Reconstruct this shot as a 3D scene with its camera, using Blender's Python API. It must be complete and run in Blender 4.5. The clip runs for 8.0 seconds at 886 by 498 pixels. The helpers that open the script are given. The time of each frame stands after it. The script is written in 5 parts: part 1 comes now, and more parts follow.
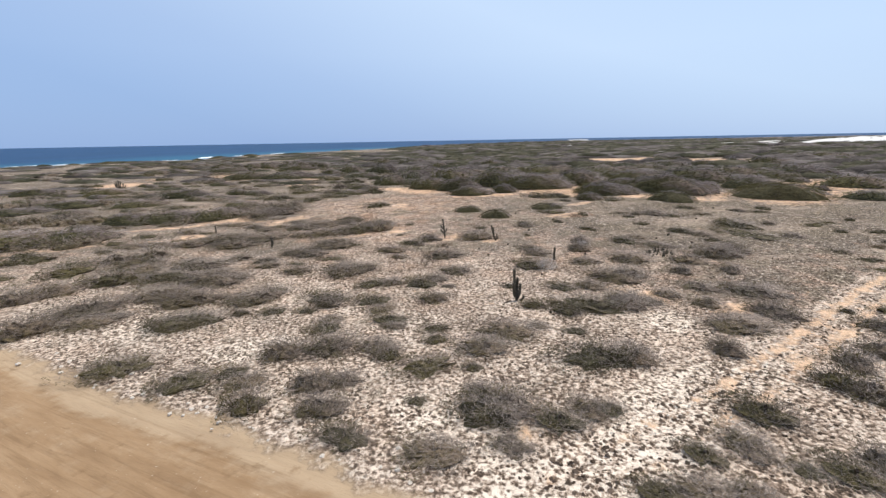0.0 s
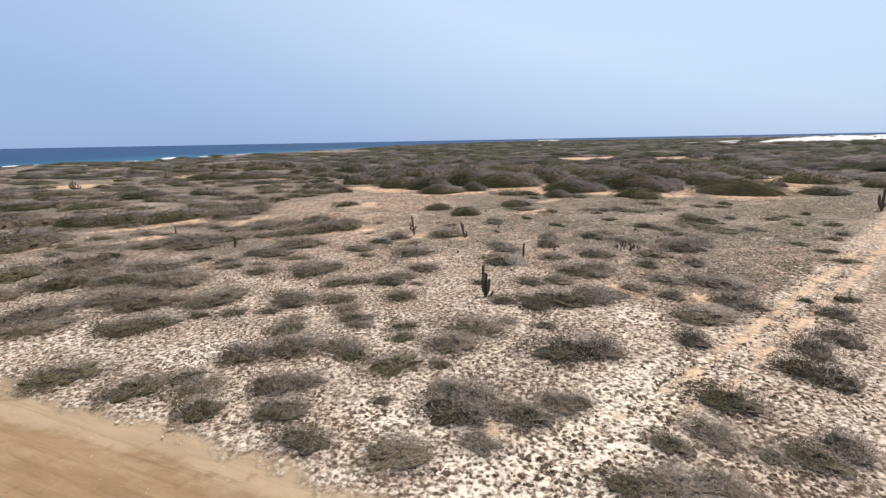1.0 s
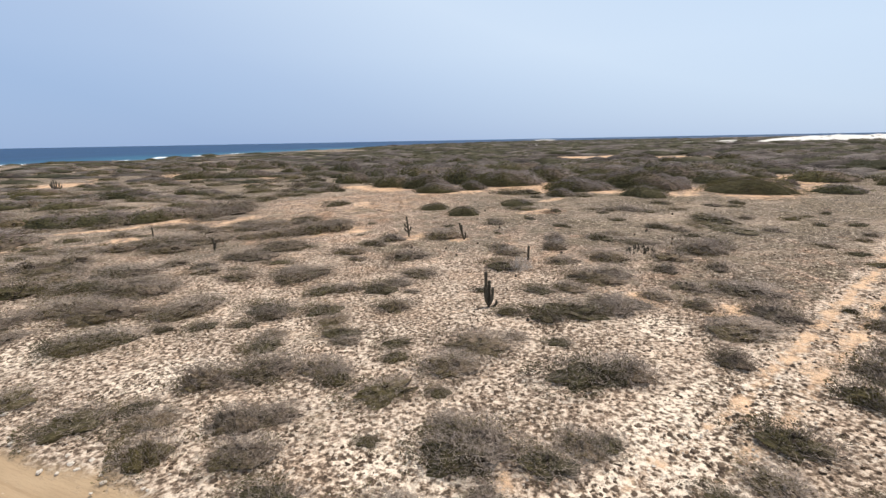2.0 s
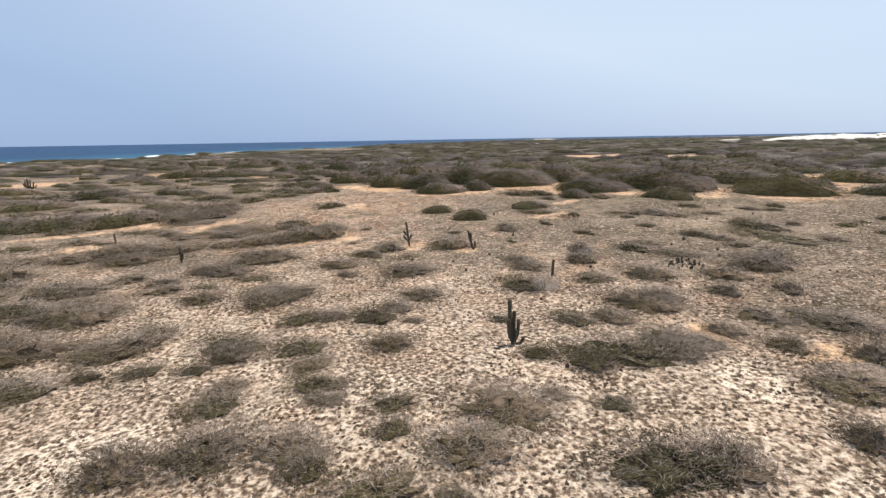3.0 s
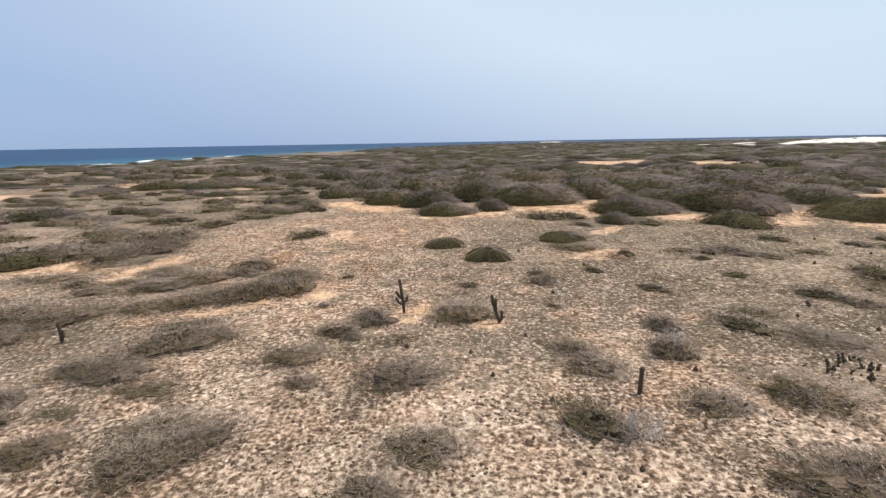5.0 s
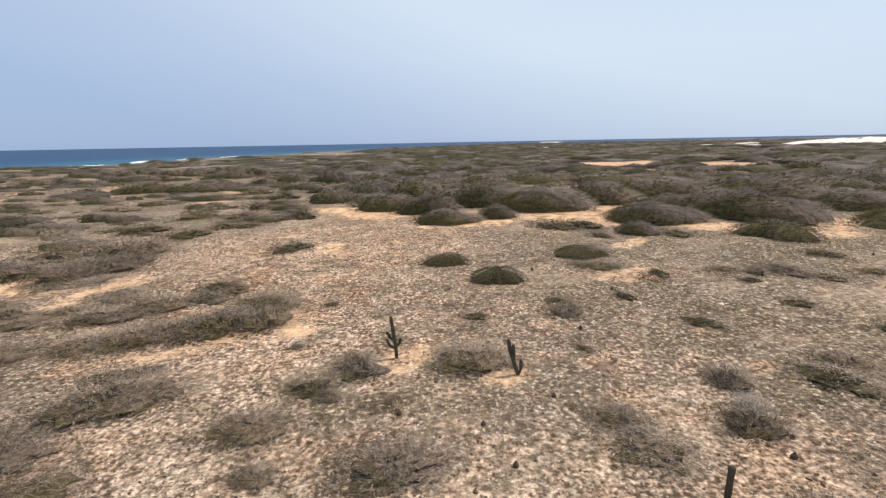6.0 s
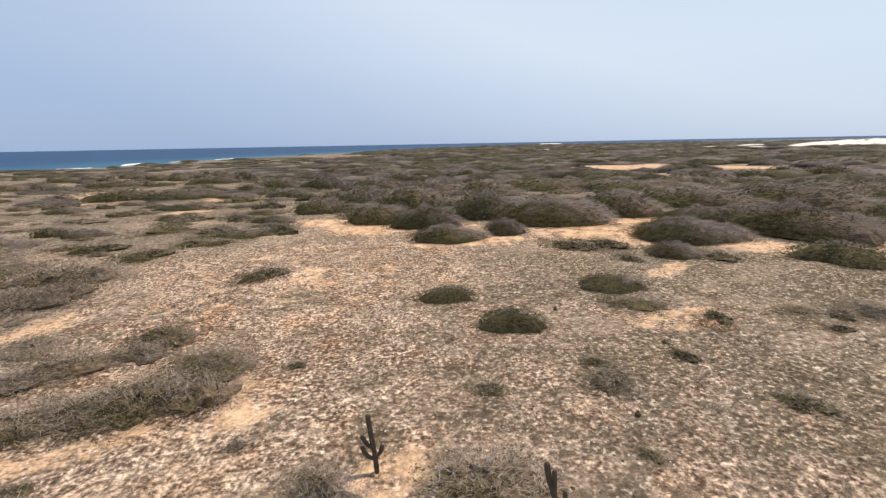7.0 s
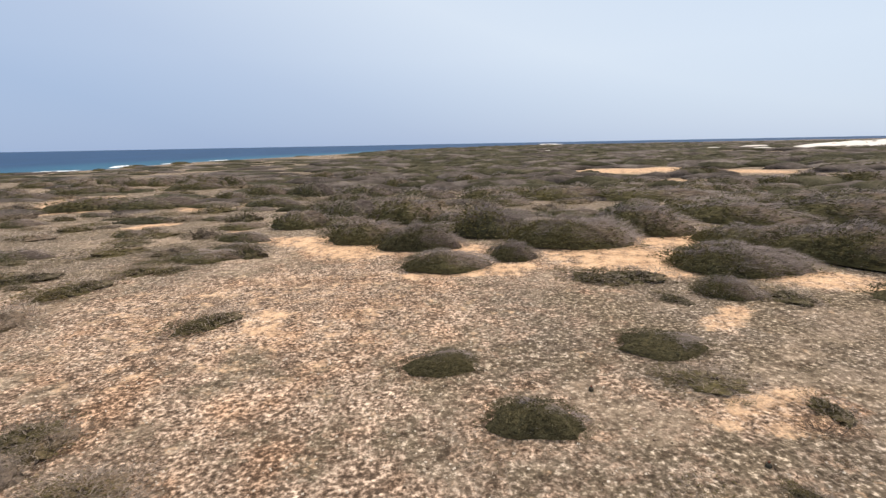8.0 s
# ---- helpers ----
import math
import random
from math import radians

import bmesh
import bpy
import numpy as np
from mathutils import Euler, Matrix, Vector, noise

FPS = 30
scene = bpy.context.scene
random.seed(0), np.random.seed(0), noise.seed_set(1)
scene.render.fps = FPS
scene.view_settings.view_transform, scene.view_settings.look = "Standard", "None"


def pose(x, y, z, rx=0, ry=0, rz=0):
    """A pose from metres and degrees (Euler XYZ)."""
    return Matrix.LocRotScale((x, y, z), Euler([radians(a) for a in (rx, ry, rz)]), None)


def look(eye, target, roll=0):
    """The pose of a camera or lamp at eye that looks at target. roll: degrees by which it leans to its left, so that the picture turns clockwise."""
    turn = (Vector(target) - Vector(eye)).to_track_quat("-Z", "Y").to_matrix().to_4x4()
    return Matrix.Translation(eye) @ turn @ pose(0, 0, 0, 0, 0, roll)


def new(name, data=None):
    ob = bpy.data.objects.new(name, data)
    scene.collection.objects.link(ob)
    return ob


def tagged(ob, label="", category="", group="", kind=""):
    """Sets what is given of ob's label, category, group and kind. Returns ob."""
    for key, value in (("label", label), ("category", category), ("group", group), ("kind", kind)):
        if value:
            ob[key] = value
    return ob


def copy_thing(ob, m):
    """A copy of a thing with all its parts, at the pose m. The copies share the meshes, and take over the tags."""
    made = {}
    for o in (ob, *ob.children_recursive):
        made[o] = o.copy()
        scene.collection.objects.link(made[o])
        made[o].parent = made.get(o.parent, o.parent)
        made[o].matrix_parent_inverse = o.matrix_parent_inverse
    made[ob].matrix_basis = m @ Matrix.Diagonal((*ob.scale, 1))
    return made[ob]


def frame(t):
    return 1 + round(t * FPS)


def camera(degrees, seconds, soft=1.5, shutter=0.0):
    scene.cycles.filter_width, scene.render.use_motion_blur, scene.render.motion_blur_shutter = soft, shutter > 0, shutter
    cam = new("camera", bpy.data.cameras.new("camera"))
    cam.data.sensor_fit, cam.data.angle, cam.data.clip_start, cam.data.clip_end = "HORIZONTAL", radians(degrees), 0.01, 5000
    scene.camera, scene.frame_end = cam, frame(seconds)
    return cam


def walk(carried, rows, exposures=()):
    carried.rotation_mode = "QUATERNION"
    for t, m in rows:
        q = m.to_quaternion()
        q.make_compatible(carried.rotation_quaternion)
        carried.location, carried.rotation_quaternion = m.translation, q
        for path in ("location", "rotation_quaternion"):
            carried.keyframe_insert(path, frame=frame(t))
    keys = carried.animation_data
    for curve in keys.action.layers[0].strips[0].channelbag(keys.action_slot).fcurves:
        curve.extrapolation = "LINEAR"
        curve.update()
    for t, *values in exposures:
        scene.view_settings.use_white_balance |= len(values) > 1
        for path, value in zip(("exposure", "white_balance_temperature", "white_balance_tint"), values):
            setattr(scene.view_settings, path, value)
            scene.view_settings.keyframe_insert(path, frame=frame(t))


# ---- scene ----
# ---- camera ----
cam = camera(85.5, 8.0, soft=1.4)
METRES, EYE, TILT, LEAN, TURN = 44.0, 10.2, -7.8, 5.7, 0.0
ROWS = [
    (0.0, 0.0, 0.0, 0.0, 0.43, -5.12, -4.79),
    (0.5, 0.0026, -0.0023, -0.0048, -1.9, -4.91, -4.47),
    (1.0, 0.0082, 0.0122, -0.0069, -2.88, -4.79, -4.3),
    (1.5, 0.0116, 0.0424, -0.0075, -3.16, -4.74, -4.23),
    (3.0, 0.0055, 0.232, 0.0014, -3.48, -4.85, -4.31),
    (3.5, 0.0041, 0.3149, 0.0164, -3.46, -4.76, -4.26),
    (4.0, 0.0059, 0.3964, 0.0354, -2.98, -4.63, -4.33),
    (4.5, 0.0085, 0.4586, 0.0498, -2.94, -4.6, -4.36),
    (6.0, 0.0128, 0.6422, 0.0787, -3.0, -4.57, -4.29),
    (6.5, 0.0135, 0.7134, 0.0914, -3.05, -4.53, -4.27),
    (7.0, 0.017, 0.7991, 0.1085, -3.09, -4.41, -4.27),
    (7.5, 0.0232, 0.8844, 0.1267, -3.15, -4.44, -4.27),
    (8.0, 0.0304, 0.9745, 0.1473, -3.18, -4.38, -4.25),
]
EXPOSURE = [(0.0, -0.05, 5950, 11), (1.5, -0.04, 6300, 11), (3.5, 0.0, 6500, 11), (6.5, 0.0, 6750, 12), (8.0, 0.02, 6850, 13)]
walk(cam, [(t, pose(0, 0, EYE, TILT, LEAN, TURN) @ pose(METRES * x, METRES * y, METRES * z, 90 + pitch, roll, yaw)) for t, x, y, z, yaw, pitch, roll in ROWS], EXPOSURE)

# ---- light: a high tropical sun ahead to the side, and a hazy sky ----
SUN_TO = Vector((0.335, 0.125, 0.934)).normalized()
world = bpy.data.worlds.new("world")
scene.world = world
world.use_nodes = True
wn = world.node_tree.nodes
sky = wn.new("ShaderNodeTexSky")
sky.sky_type = "NISHITA"
sky.sun_disc = False
sky.sun_elevation = math.asin(SUN_TO.z)
sky.sun_rotation = math.atan2(SUN_TO.x, SUN_TO.y)
sky.air_density, sky.dust_density, sky.ozone_density = 1.2, 0.6, 2.0
wn["Background"].inputs["Strength"].default_value = 0.10
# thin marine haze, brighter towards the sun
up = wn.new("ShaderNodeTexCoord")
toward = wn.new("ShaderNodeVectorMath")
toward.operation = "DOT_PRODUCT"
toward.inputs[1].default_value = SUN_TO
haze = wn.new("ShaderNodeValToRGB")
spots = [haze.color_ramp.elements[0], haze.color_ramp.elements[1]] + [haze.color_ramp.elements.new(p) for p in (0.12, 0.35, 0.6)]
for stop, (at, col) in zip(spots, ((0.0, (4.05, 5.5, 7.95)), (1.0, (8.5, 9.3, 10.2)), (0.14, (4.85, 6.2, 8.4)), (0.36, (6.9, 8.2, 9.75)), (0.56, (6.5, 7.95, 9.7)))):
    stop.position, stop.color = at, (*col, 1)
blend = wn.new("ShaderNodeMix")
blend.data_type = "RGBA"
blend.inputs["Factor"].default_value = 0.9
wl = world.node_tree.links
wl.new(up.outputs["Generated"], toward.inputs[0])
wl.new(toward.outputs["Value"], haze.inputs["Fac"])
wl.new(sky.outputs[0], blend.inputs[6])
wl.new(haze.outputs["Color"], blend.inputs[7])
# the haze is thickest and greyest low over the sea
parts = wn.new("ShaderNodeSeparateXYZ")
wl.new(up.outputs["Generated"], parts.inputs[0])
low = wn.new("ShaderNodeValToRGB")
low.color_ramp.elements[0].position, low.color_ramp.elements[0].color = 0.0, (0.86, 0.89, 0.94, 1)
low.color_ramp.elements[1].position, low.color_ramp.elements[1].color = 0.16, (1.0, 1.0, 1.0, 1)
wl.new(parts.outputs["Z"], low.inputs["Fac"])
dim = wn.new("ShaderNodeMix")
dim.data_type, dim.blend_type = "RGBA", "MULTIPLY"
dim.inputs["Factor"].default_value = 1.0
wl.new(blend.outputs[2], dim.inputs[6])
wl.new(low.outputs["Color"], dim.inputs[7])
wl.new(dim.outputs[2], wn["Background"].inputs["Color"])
sun_data = bpy.data.lights.new("sun", "SUN")
sun_data.energy, sun_data.angle, sun_data.color = 4.5, radians(0.55), (1.0, 0.91, 0.80)
sun = new("sun", sun_data)
sun.matrix_world = look(SUN_TO * 200, (0, 0, 0))


# ---- materials ----
class Nodes:
    """Short hand for building one node material."""

    def __init__(self, name, rough=0.9, spec=0.2):
        self.mat = bpy.data.materials.new(name)
        self.mat.use_nodes = True
        self.tree = self.mat.node_tree
        self.bsdf = self.tree.nodes["Principled BSDF"]
        self.bsdf.inputs["Roughness"].default_value = rough
        self.bsdf.inputs["Specular IOR Level"].default_value = spec
        self.place = self.tree.nodes.new("ShaderNodeTexCoord").outputs["Object"]

    def join(self, a, b):
        self.tree.links.new(a, b)

    def noise(self, scale, detail=4.0, rough=0.55, stretch=None):
        n = self.tree.nodes.new("ShaderNodeTexNoise")
        n.inputs["Scale"].default_value, n.inputs["Detail"].default_value, n.inputs["Roughness"].default_value = scale, detail, rough
        if stretch:
            m = self.tree.nodes.new("ShaderNodeMapping")
            m.vector_type = "TEXTURE"
            m.inputs["Scale"].default_value = [1 / k for k in stretch[:3]]
            m.inputs["Rotation"].default_value = (0, 0, stretch[3])
            self.join(self.place, m.inputs["Vector"])
            self.join(m.outputs[0], n.inputs["Vector"])
        else:
            self.join(self.place, n.inputs["Vector"])
        return n.outputs["Fac"]

    def cells(self, scale, feature="F1"):
        n = self.tree.nodes.new("ShaderNodeTexVoronoi")
        n.feature = feature
        n.inputs["Scale"].default_value = scale
        self.join(self.place, n.inputs["Vector"])
        return n.outputs["Distance"]

    def pieces(self, scale):
        """A tone of its own for each fragment."""
        n = self.tree.nodes.new("ShaderNodeTexVoronoi")
        n.inputs["Scale"].default_value = scale
        self.join(self.place, n.inputs["Vector"])
        split = self.tree.nodes.new("ShaderNodeSeparateColor")
        self.join(n.outputs["Color"], split.inputs[0])
        return split.outputs[0]

    def ramp(self, fac, *stops):
        n = self.tree.nodes.new("ShaderNodeValToRGB")
        e = n.color_ramp.elements
        while len(e) < len(stops):
            e.new(0.5)
        for k, (pos, col) in zip(e, stops):
            k.position = pos
            k.color = (*col, 1) if len(col) == 3 else (col[0], col[0], col[0], 1)
        self.join(fac, n.inputs["Fac"])
        return n.outputs["Color"]

    def mix(self, fac, a, b, blend="MIX"):
        n = self.tree.nodes.new("ShaderNodeMix")
        n.data_type, n.blend_type = "RGBA", blend
        for socket, value in ((n.inputs["Factor"], fac), (n.inputs[6], a), (n.inputs[7], b)):
            if isinstance(value, (int, float)):
                socket.default_value = value
            elif isinstance(value, tuple):
                socket.default_value = (*value, 1)
            else:
                self.join(value, socket)
        return n.outputs[2]

    def calc(self, op, a, b=0.0):
        n = self.tree.nodes.new("ShaderNodeMath")
        n.operation = op
        for socket, value in ((n.inputs[0], a), (n.inputs[1], b)):
            if isinstance(value, (int, float)):
                socket.default_value = value
            else:
                self.join(value, socket)
        return n.outputs[0]

    def shift(self, a, middle, gain):
        """(a - middle) * gain, which may fall below nought."""
        n = self.tree.nodes.new("ShaderNodeMath")
        n.operation = "MULTIPLY_ADD"
        self.join(a, n.inputs[0])
        n.inputs[1].default_value, n.inputs[2].default_value = gain, -middle * gain
        return n.outputs[0]

    def random(self):
        return self.tree.nodes.new("ShaderNodeObjectInfo").outputs["Random"]

    def island(self):
        return self.tree.nodes.new("ShaderNodeNewGeometry").outputs["Random Per Island"]

    def done(self, colour, bump=None, strength=0.5, distance=0.05):
        self.join(colour, self.bsdf.inputs["Base Color"])
        if bump is not None:
            b = self.tree.nodes.new("ShaderNodeBump")
            b.inputs["Strength"].default_value, b.inputs["Distance"].default_value = strength, distance
            self.join(bump, b.inputs["Height"])
            self.join(b.outputs[0], self.bsdf.inputs["Normal"])
        return self.mat


def ground_material():
    m = Nodes("dry_ground", 0.95, 0.1)
    cover = m.tree.nodes.new("ShaderNodeAttribute")
    cover.attribute_name = "cover"
    split = m.tree.nodes.new("ShaderNodeSeparateColor")
    m.join(cover.outputs["Color"], split.inputs[0])
    bare, orange, herb, white = split.outputs[0], split.outputs[1], split.outputs[2], cover.outputs["Alpha"]
    ragged = m.shift(m.noise(0.9, 7, 0.68), 0.5, 1.6)
    broad = m.shift(m.noise(0.2, 5, 0.62), 0.5, 0.7)
    # limestone rubble: pale lumps with dark gaps, paler where little grows
    mott = m.calc("ADD", m.noise(4.8, 6, 0.62), m.calc("ADD", m.shift(m.pieces(7.5), 0.5, 0.07), m.shift(m.pieces(15.0), 0.5, 0.035)))
    lumps = m.calc("ADD", mott, m.calc("ADD", m.shift(white, 0.62, 0.075), m.calc("MULTIPLY", broad, 0.36)))
    rubble = m.ramp(lumps, (0.395, (0.082, 0.06, 0.043)), (0.452, (0.258, 0.188, 0.136)), (0.503, (0.515, 0.404, 0.306)), (0.59, (0.81, 0.69, 0.555)))
    spots = m.calc("ADD", m.cells(4.2), m.shift(m.noise(9.0, 3), 0.5, 0.35))
    spots = m.calc("MULTIPLY", m.ramp(spots, (0.24, (0.75,)), (0.37, (0.0,))), m.ramp(m.noise(0.8, 4), (0.38, (0.15,)), (0.55, (1.0,))))
    grit = m.calc("ADD", m.calc("ADD", m.calc("ADD", m.noise(5.6, 6, 0.62), m.shift(m.pieces(11.0), 0.5, 0.045)), m.shift(m.noise(1.4, 5, 0.65), 0.5, 0.25)), m.calc("ADD", m.calc("MULTIPLY", broad, 0.36), m.calc("MULTIPLY", ragged, 0.07)))
    gravel = m.ramp(grit, (0.385, (0.10, 0.072, 0.052)), (0.47, (0.215, 0.156, 0.114)), (0.53, (0.385, 0.28, 0.208)), (0.62, (0.72, 0.572, 0.446)))
    rubble = m.mix(m.ramp(white, (0.05, (0.0,)), (0.75, (1.0,))), gravel, rubble)
    rubble = m.mix(m.calc("MULTIPLY", spots, m.shift(white, -1.0, 0.6)), rubble, (0.088, 0.062, 0.043))
    rosy = m.ramp(m.calc("ADD", m.noise(0.32, 5), m.calc("MULTIPLY", ragged, 0.12)), (0.46, (0.0,)), (0.66, (0.75,)))
    rosy = m.calc("MULTIPLY", rosy, m.shift(white, 0.75, -1.15))
    rubble = m.mix(rosy, rubble, m.mix(1.0, rubble, (1.0, 0.81, 0.66), "MULTIPLY"))
    # dry herbs and grass
    straw = m.ramp(m.noise(5.2, 5, 0.65), (0.38, (0.078, 0.063, 0.047)), (0.49, (0.138, 0.113, 0.085)), (0.56, (0.235, 0.193, 0.15)), (0.635, (0.62, 0.53, 0.44)))
    green = m.ramp(m.calc("ADD", m.noise(0.21, 5, 0.65), m.calc("MULTIPLY", ragged, 0.15)), (0.46, (0.0,)), (0.6, (0.45,)))
    straw = m.mix(green, straw, m.mix(1.0, straw, (0.95, 0.91, 0.74), "MULTIPLY"))
    gaps = m.ramp(m.calc("ADD", m.noise(0.16, 6, 0.7, (0.45, 1.0, 1.0, 0.25)), m.calc("MULTIPLY", ragged, 0.1)), (0.50, (0.0,)), (0.63, (0.5,)))
    straw = m.mix(gaps, straw, m.mix(m.noise(3.0, 6, 0.7), (0.34, 0.262, 0.195), (0.66, 0.525, 0.40)))
    mats = m.calc("ADD", m.calc("ADD", herb, ragged), m.shift(m.noise(0.42, 6, 0.66), 0.5, 2.0))
    herb_fac = m.ramp(mats, (0.34, (0.0,)), (0.70, (0.92,)))
    base = m.mix(herb_fac, rubble, straw)
    fleck = m.ramp(m.noise(2.4, 6, 0.72), (0.40, (0.50, 0.47, 0.45)), (0.5, (0.88, 0.87, 0.86)), (0.6, (1.28, 1.28, 1.28)))
    base = m.mix(m.ramp(white, (0.05, (0.9,)), (0.5, (0.25,))), base, m.mix(1.0, base, fleck, "MULTIPLY"))
    # orange sand
    sand = m.ramp(m.noise(0.9, 7, 0.65), (0.32, (0.55, 0.338, 0.192)), (0.68, (0.79, 0.555, 0.36)))
    sand = m.mix(m.ramp(m.noise(5.0, 5, 0.6), (0.35, (0.55,)), (0.5, (0.0,))), sand, (0.36, 0.21, 0.13))
    torn = m.calc("ADD", m.calc("MULTIPLY", ragged, 2.0), m.shift(m.noise(3.2, 5, 0.7), 0.5, 1.4))
    sand_fac = m.ramp(m.calc("ADD", orange, torn), (0.42, (0.0,)), (0.95, (0.85,)))
    base = m.mix(sand_fac, base, sand)
    # packed dust of road and ruts
    along = (0.2, 1.0, 1.0, -0.445)
    dust = m.ramp(m.noise(1.5, 6, 0.6, along), (0.36, (0.255, 0.160, 0.082)), (0.5, (0.305, 0.198, 0.105)), (0.64, (0.355, 0.240, 0.135)))
    worn = m.ramp(m.calc("ADD", bare, m.calc("ADD", m.calc("MULTIPLY", ragged, 0.3), m.shift(m.noise(0.5, 5, 0.6, along), 0.5, 0.5))), (0.78, (0.0,)), (0.98, (0.75,)))
    dust = m.mix(worn, m.mix(0.4, dust, (0.52, 0.41, 0.28)), m.mix(1.0, dust, (0.86, 0.80, 0.74), "MULTIPLY"))
    dust = m.mix(m.ramp(m.noise(1.1, 5, 0.6), (0.60, (0.0,)), (0.70, (0.5,))), dust, (0.19, 0.115, 0.058))
    dust = m.mix(m.ramp(m.noise(7.0, 3, 0.5), (0.70, (0.0,)), (0.74, (0.6,))), dust, (0.58, 0.48, 0.36))
    tracks = m.ramp(m.noise(2.4, 2, 0.5, (0.035, 1.0, 1.0, -0.445)), (0.57, (0.0,)), (0.62, (0.4,)), (0.66, (0.1,)))
    dust = m.mix(tracks, dust, m.mix(1.0, dust, (0.66, 0.62, 0.58), "MULTIPLY"))
    bare_fac = m.ramp(m.calc("ADD", bare, m.calc("MULTIPLY", ragged, 0.7)), (0.22, (0.0,)), (0.52, (1.0,)))
    base = m.mix(bare_fac, base, dust)
    rough_relief = m.calc("ADD", m.calc("ADD", m.calc("MULTIPLY", mott, 0.9), m.calc("MULTIPLY", m.noise(9.0, 5, 0.65), 0.3)), m.calc("MULTIPLY", m.cells(2.6), 0.2))
    relief = m.mix(m.calc("MULTIPLY", bare_fac, 0.92), rough_relief, m.noise(2.0, 7, 0.62, along))
    relief = m.calc("ADD", relief, m.calc("MULTIPLY", m.noise(1.1, 4, 0.5), m.shift(bare_fac, 1.0, -0.9)))
    return m.done(base, relief, 0.9, 0.15)


def wood_material(name, dark, light):
    m = Nodes(name, 0.85, 0.25)
    tone = m.calc("ADD", m.calc("MULTIPLY", m.island(), 0.6), m.calc("MULTIPLY", m.random(), 0.4))
    return m.done(m.ramp(tone, (0.1, dark), (0.9, light)))


def leaf_material(name, dark, light, dry, mottle=0.0):
    """Thin leaves that let some light through; mottle paints the light and shade of a close-grown bush into the colour
    at that scale.
    """
    m = Nodes(name, 0.75, 0.2)
    tone = m.ramp(m.island(), (0.05, dark), (0.8, light), (1.0, dry))
    tint = m.ramp(m.random(), (0.0, (0.8, 0.8, 0.84)), (1.0, (1.2, 1.12, 0.95)))
    colour = m.mix(1.0, tone, tint, "MULTIPLY")
    if mottle:
        colour = m.mix(m.ramp(m.noise(mottle, 7, 0.75), (0.4, (0.0,)), (0.62, (1.0,))), m.mix(1.0, colour, (0.42, 0.4, 0.38), "MULTIPLY"), m.mix(1.0, colour, (1.42, 1.37, 1.3), "MULTIPLY"))
        mat = m.done(colour, m.noise(mottle * 1.5, 8, 0.75), 0.65, 0.3)
    else:
        mat = m.done(colour)
    glow = m.tree.nodes.new("ShaderNodeBsdfTranslucent")
    both = m.tree.nodes.new("ShaderNodeMixShader")
    both.inputs[0].default_value = 0.38
    m.join(colour, glow.inputs["Color"])
    m.join(m.bsdf.outputs[0], both.inputs[1])
    m.join(glow.outputs[0], both.inputs[2])
    m.join(both.outputs[0], m.tree.nodes["Material Output"].inputs["Surface"])
    return mat


def scrub_material(name, dark, middle, light):
    """Far bushes: each stand has its own tone, with some light and shade within painted into the colour."""
    m = Nodes(name, 0.85, 0.1)
    tone = m.calc("ADD", m.calc("MULTIPLY", m.noise(0.13, 3, 0.5), 0.85), m.calc("ADD", m.calc("MULTIPLY", m.island(), 0.10), m.shift(m.noise(0.9, 4, 0.6), 0.5, 0.35)))
    return m.done(m.ramp(tone, (0.36, dark), (0.5, middle), (0.64, light)), m.noise(1.6, 6, 0.7), 0.6, 0.4)


def heart_material(name, leafy, bare, edge):
    """The close inside of a cushion: leafy to windward, bare wood where the top has died back. The darker low side is
    also painted-in shade.
    """
    m = Nodes(name, 0.85, 0.15)
    parts = m.tree.nodes.new("ShaderNodeSeparateXYZ")
    m.join(m.place, parts.inputs[0])
    lean = m.calc("ADD", m.calc("ADD", m.calc("MULTIPLY", parts.outputs[0], 0.4), m.calc("MULTIPLY", parts.outputs[1], 0.3)), m.calc("MULTIPLY", parts.outputs[2], 0.8))
    lean = m.calc("ADD", lean, m.shift(m.noise(1.9, 5, 0.6), 0.5, 1.6))
    tone = m.mix(m.ramp(m.shift(lean, edge - 0.5, 1.0), (0.3, (0.0,)), (0.7, (1.0,))), leafy, bare)
    tint = m.ramp(m.random(), (0.0, (0.8, 0.8, 0.84)), (1.0, (1.2, 1.12, 0.98)))
    tone = m.mix(1.0, tone, tint, "MULTIPLY")
    # small shadows between shoots, painted dark in the hollows of the relief
    fine = m.noise(9.0, 6, 0.7)
    tone = m.mix(m.ramp(fine, (0.4, (0.0,)), (0.62, (1.0,))), m.mix(1.0, tone, (0.5, 0.48, 0.46), "MULTIPLY"), m.mix(1.0, tone, (1.35, 1.32, 1.28), "MULTIPLY"))
    return m.done(tone, fine, 0.7, 0.2)


def skin_material():
    m = Nodes("cactus_skin", 0.6, 0.4)
    c = m.ramp(m.noise(5.0, 5), (0.3, (0.046, 0.039, 0.026)), (0.6, (0.080, 0.067, 0.045)), (0.8, (0.15, 0.122, 0.08)))
    return m.done(c, m.noise(30, 3), 0.4, 0.01)


def stone_material(name, dark, light, scale=6.0):
    m = Nodes(name, 0.9, 0.2)
    c = m.mix(0.5, m.ramp(m.noise(scale, 6, 0.6), (0.3, dark), (0.7, light)), m.ramp(m.island(), (0.0, dark), (1.0, light)))
    return m.done(c, m.noise(scale * 4, 5), 0.6, 0.02)


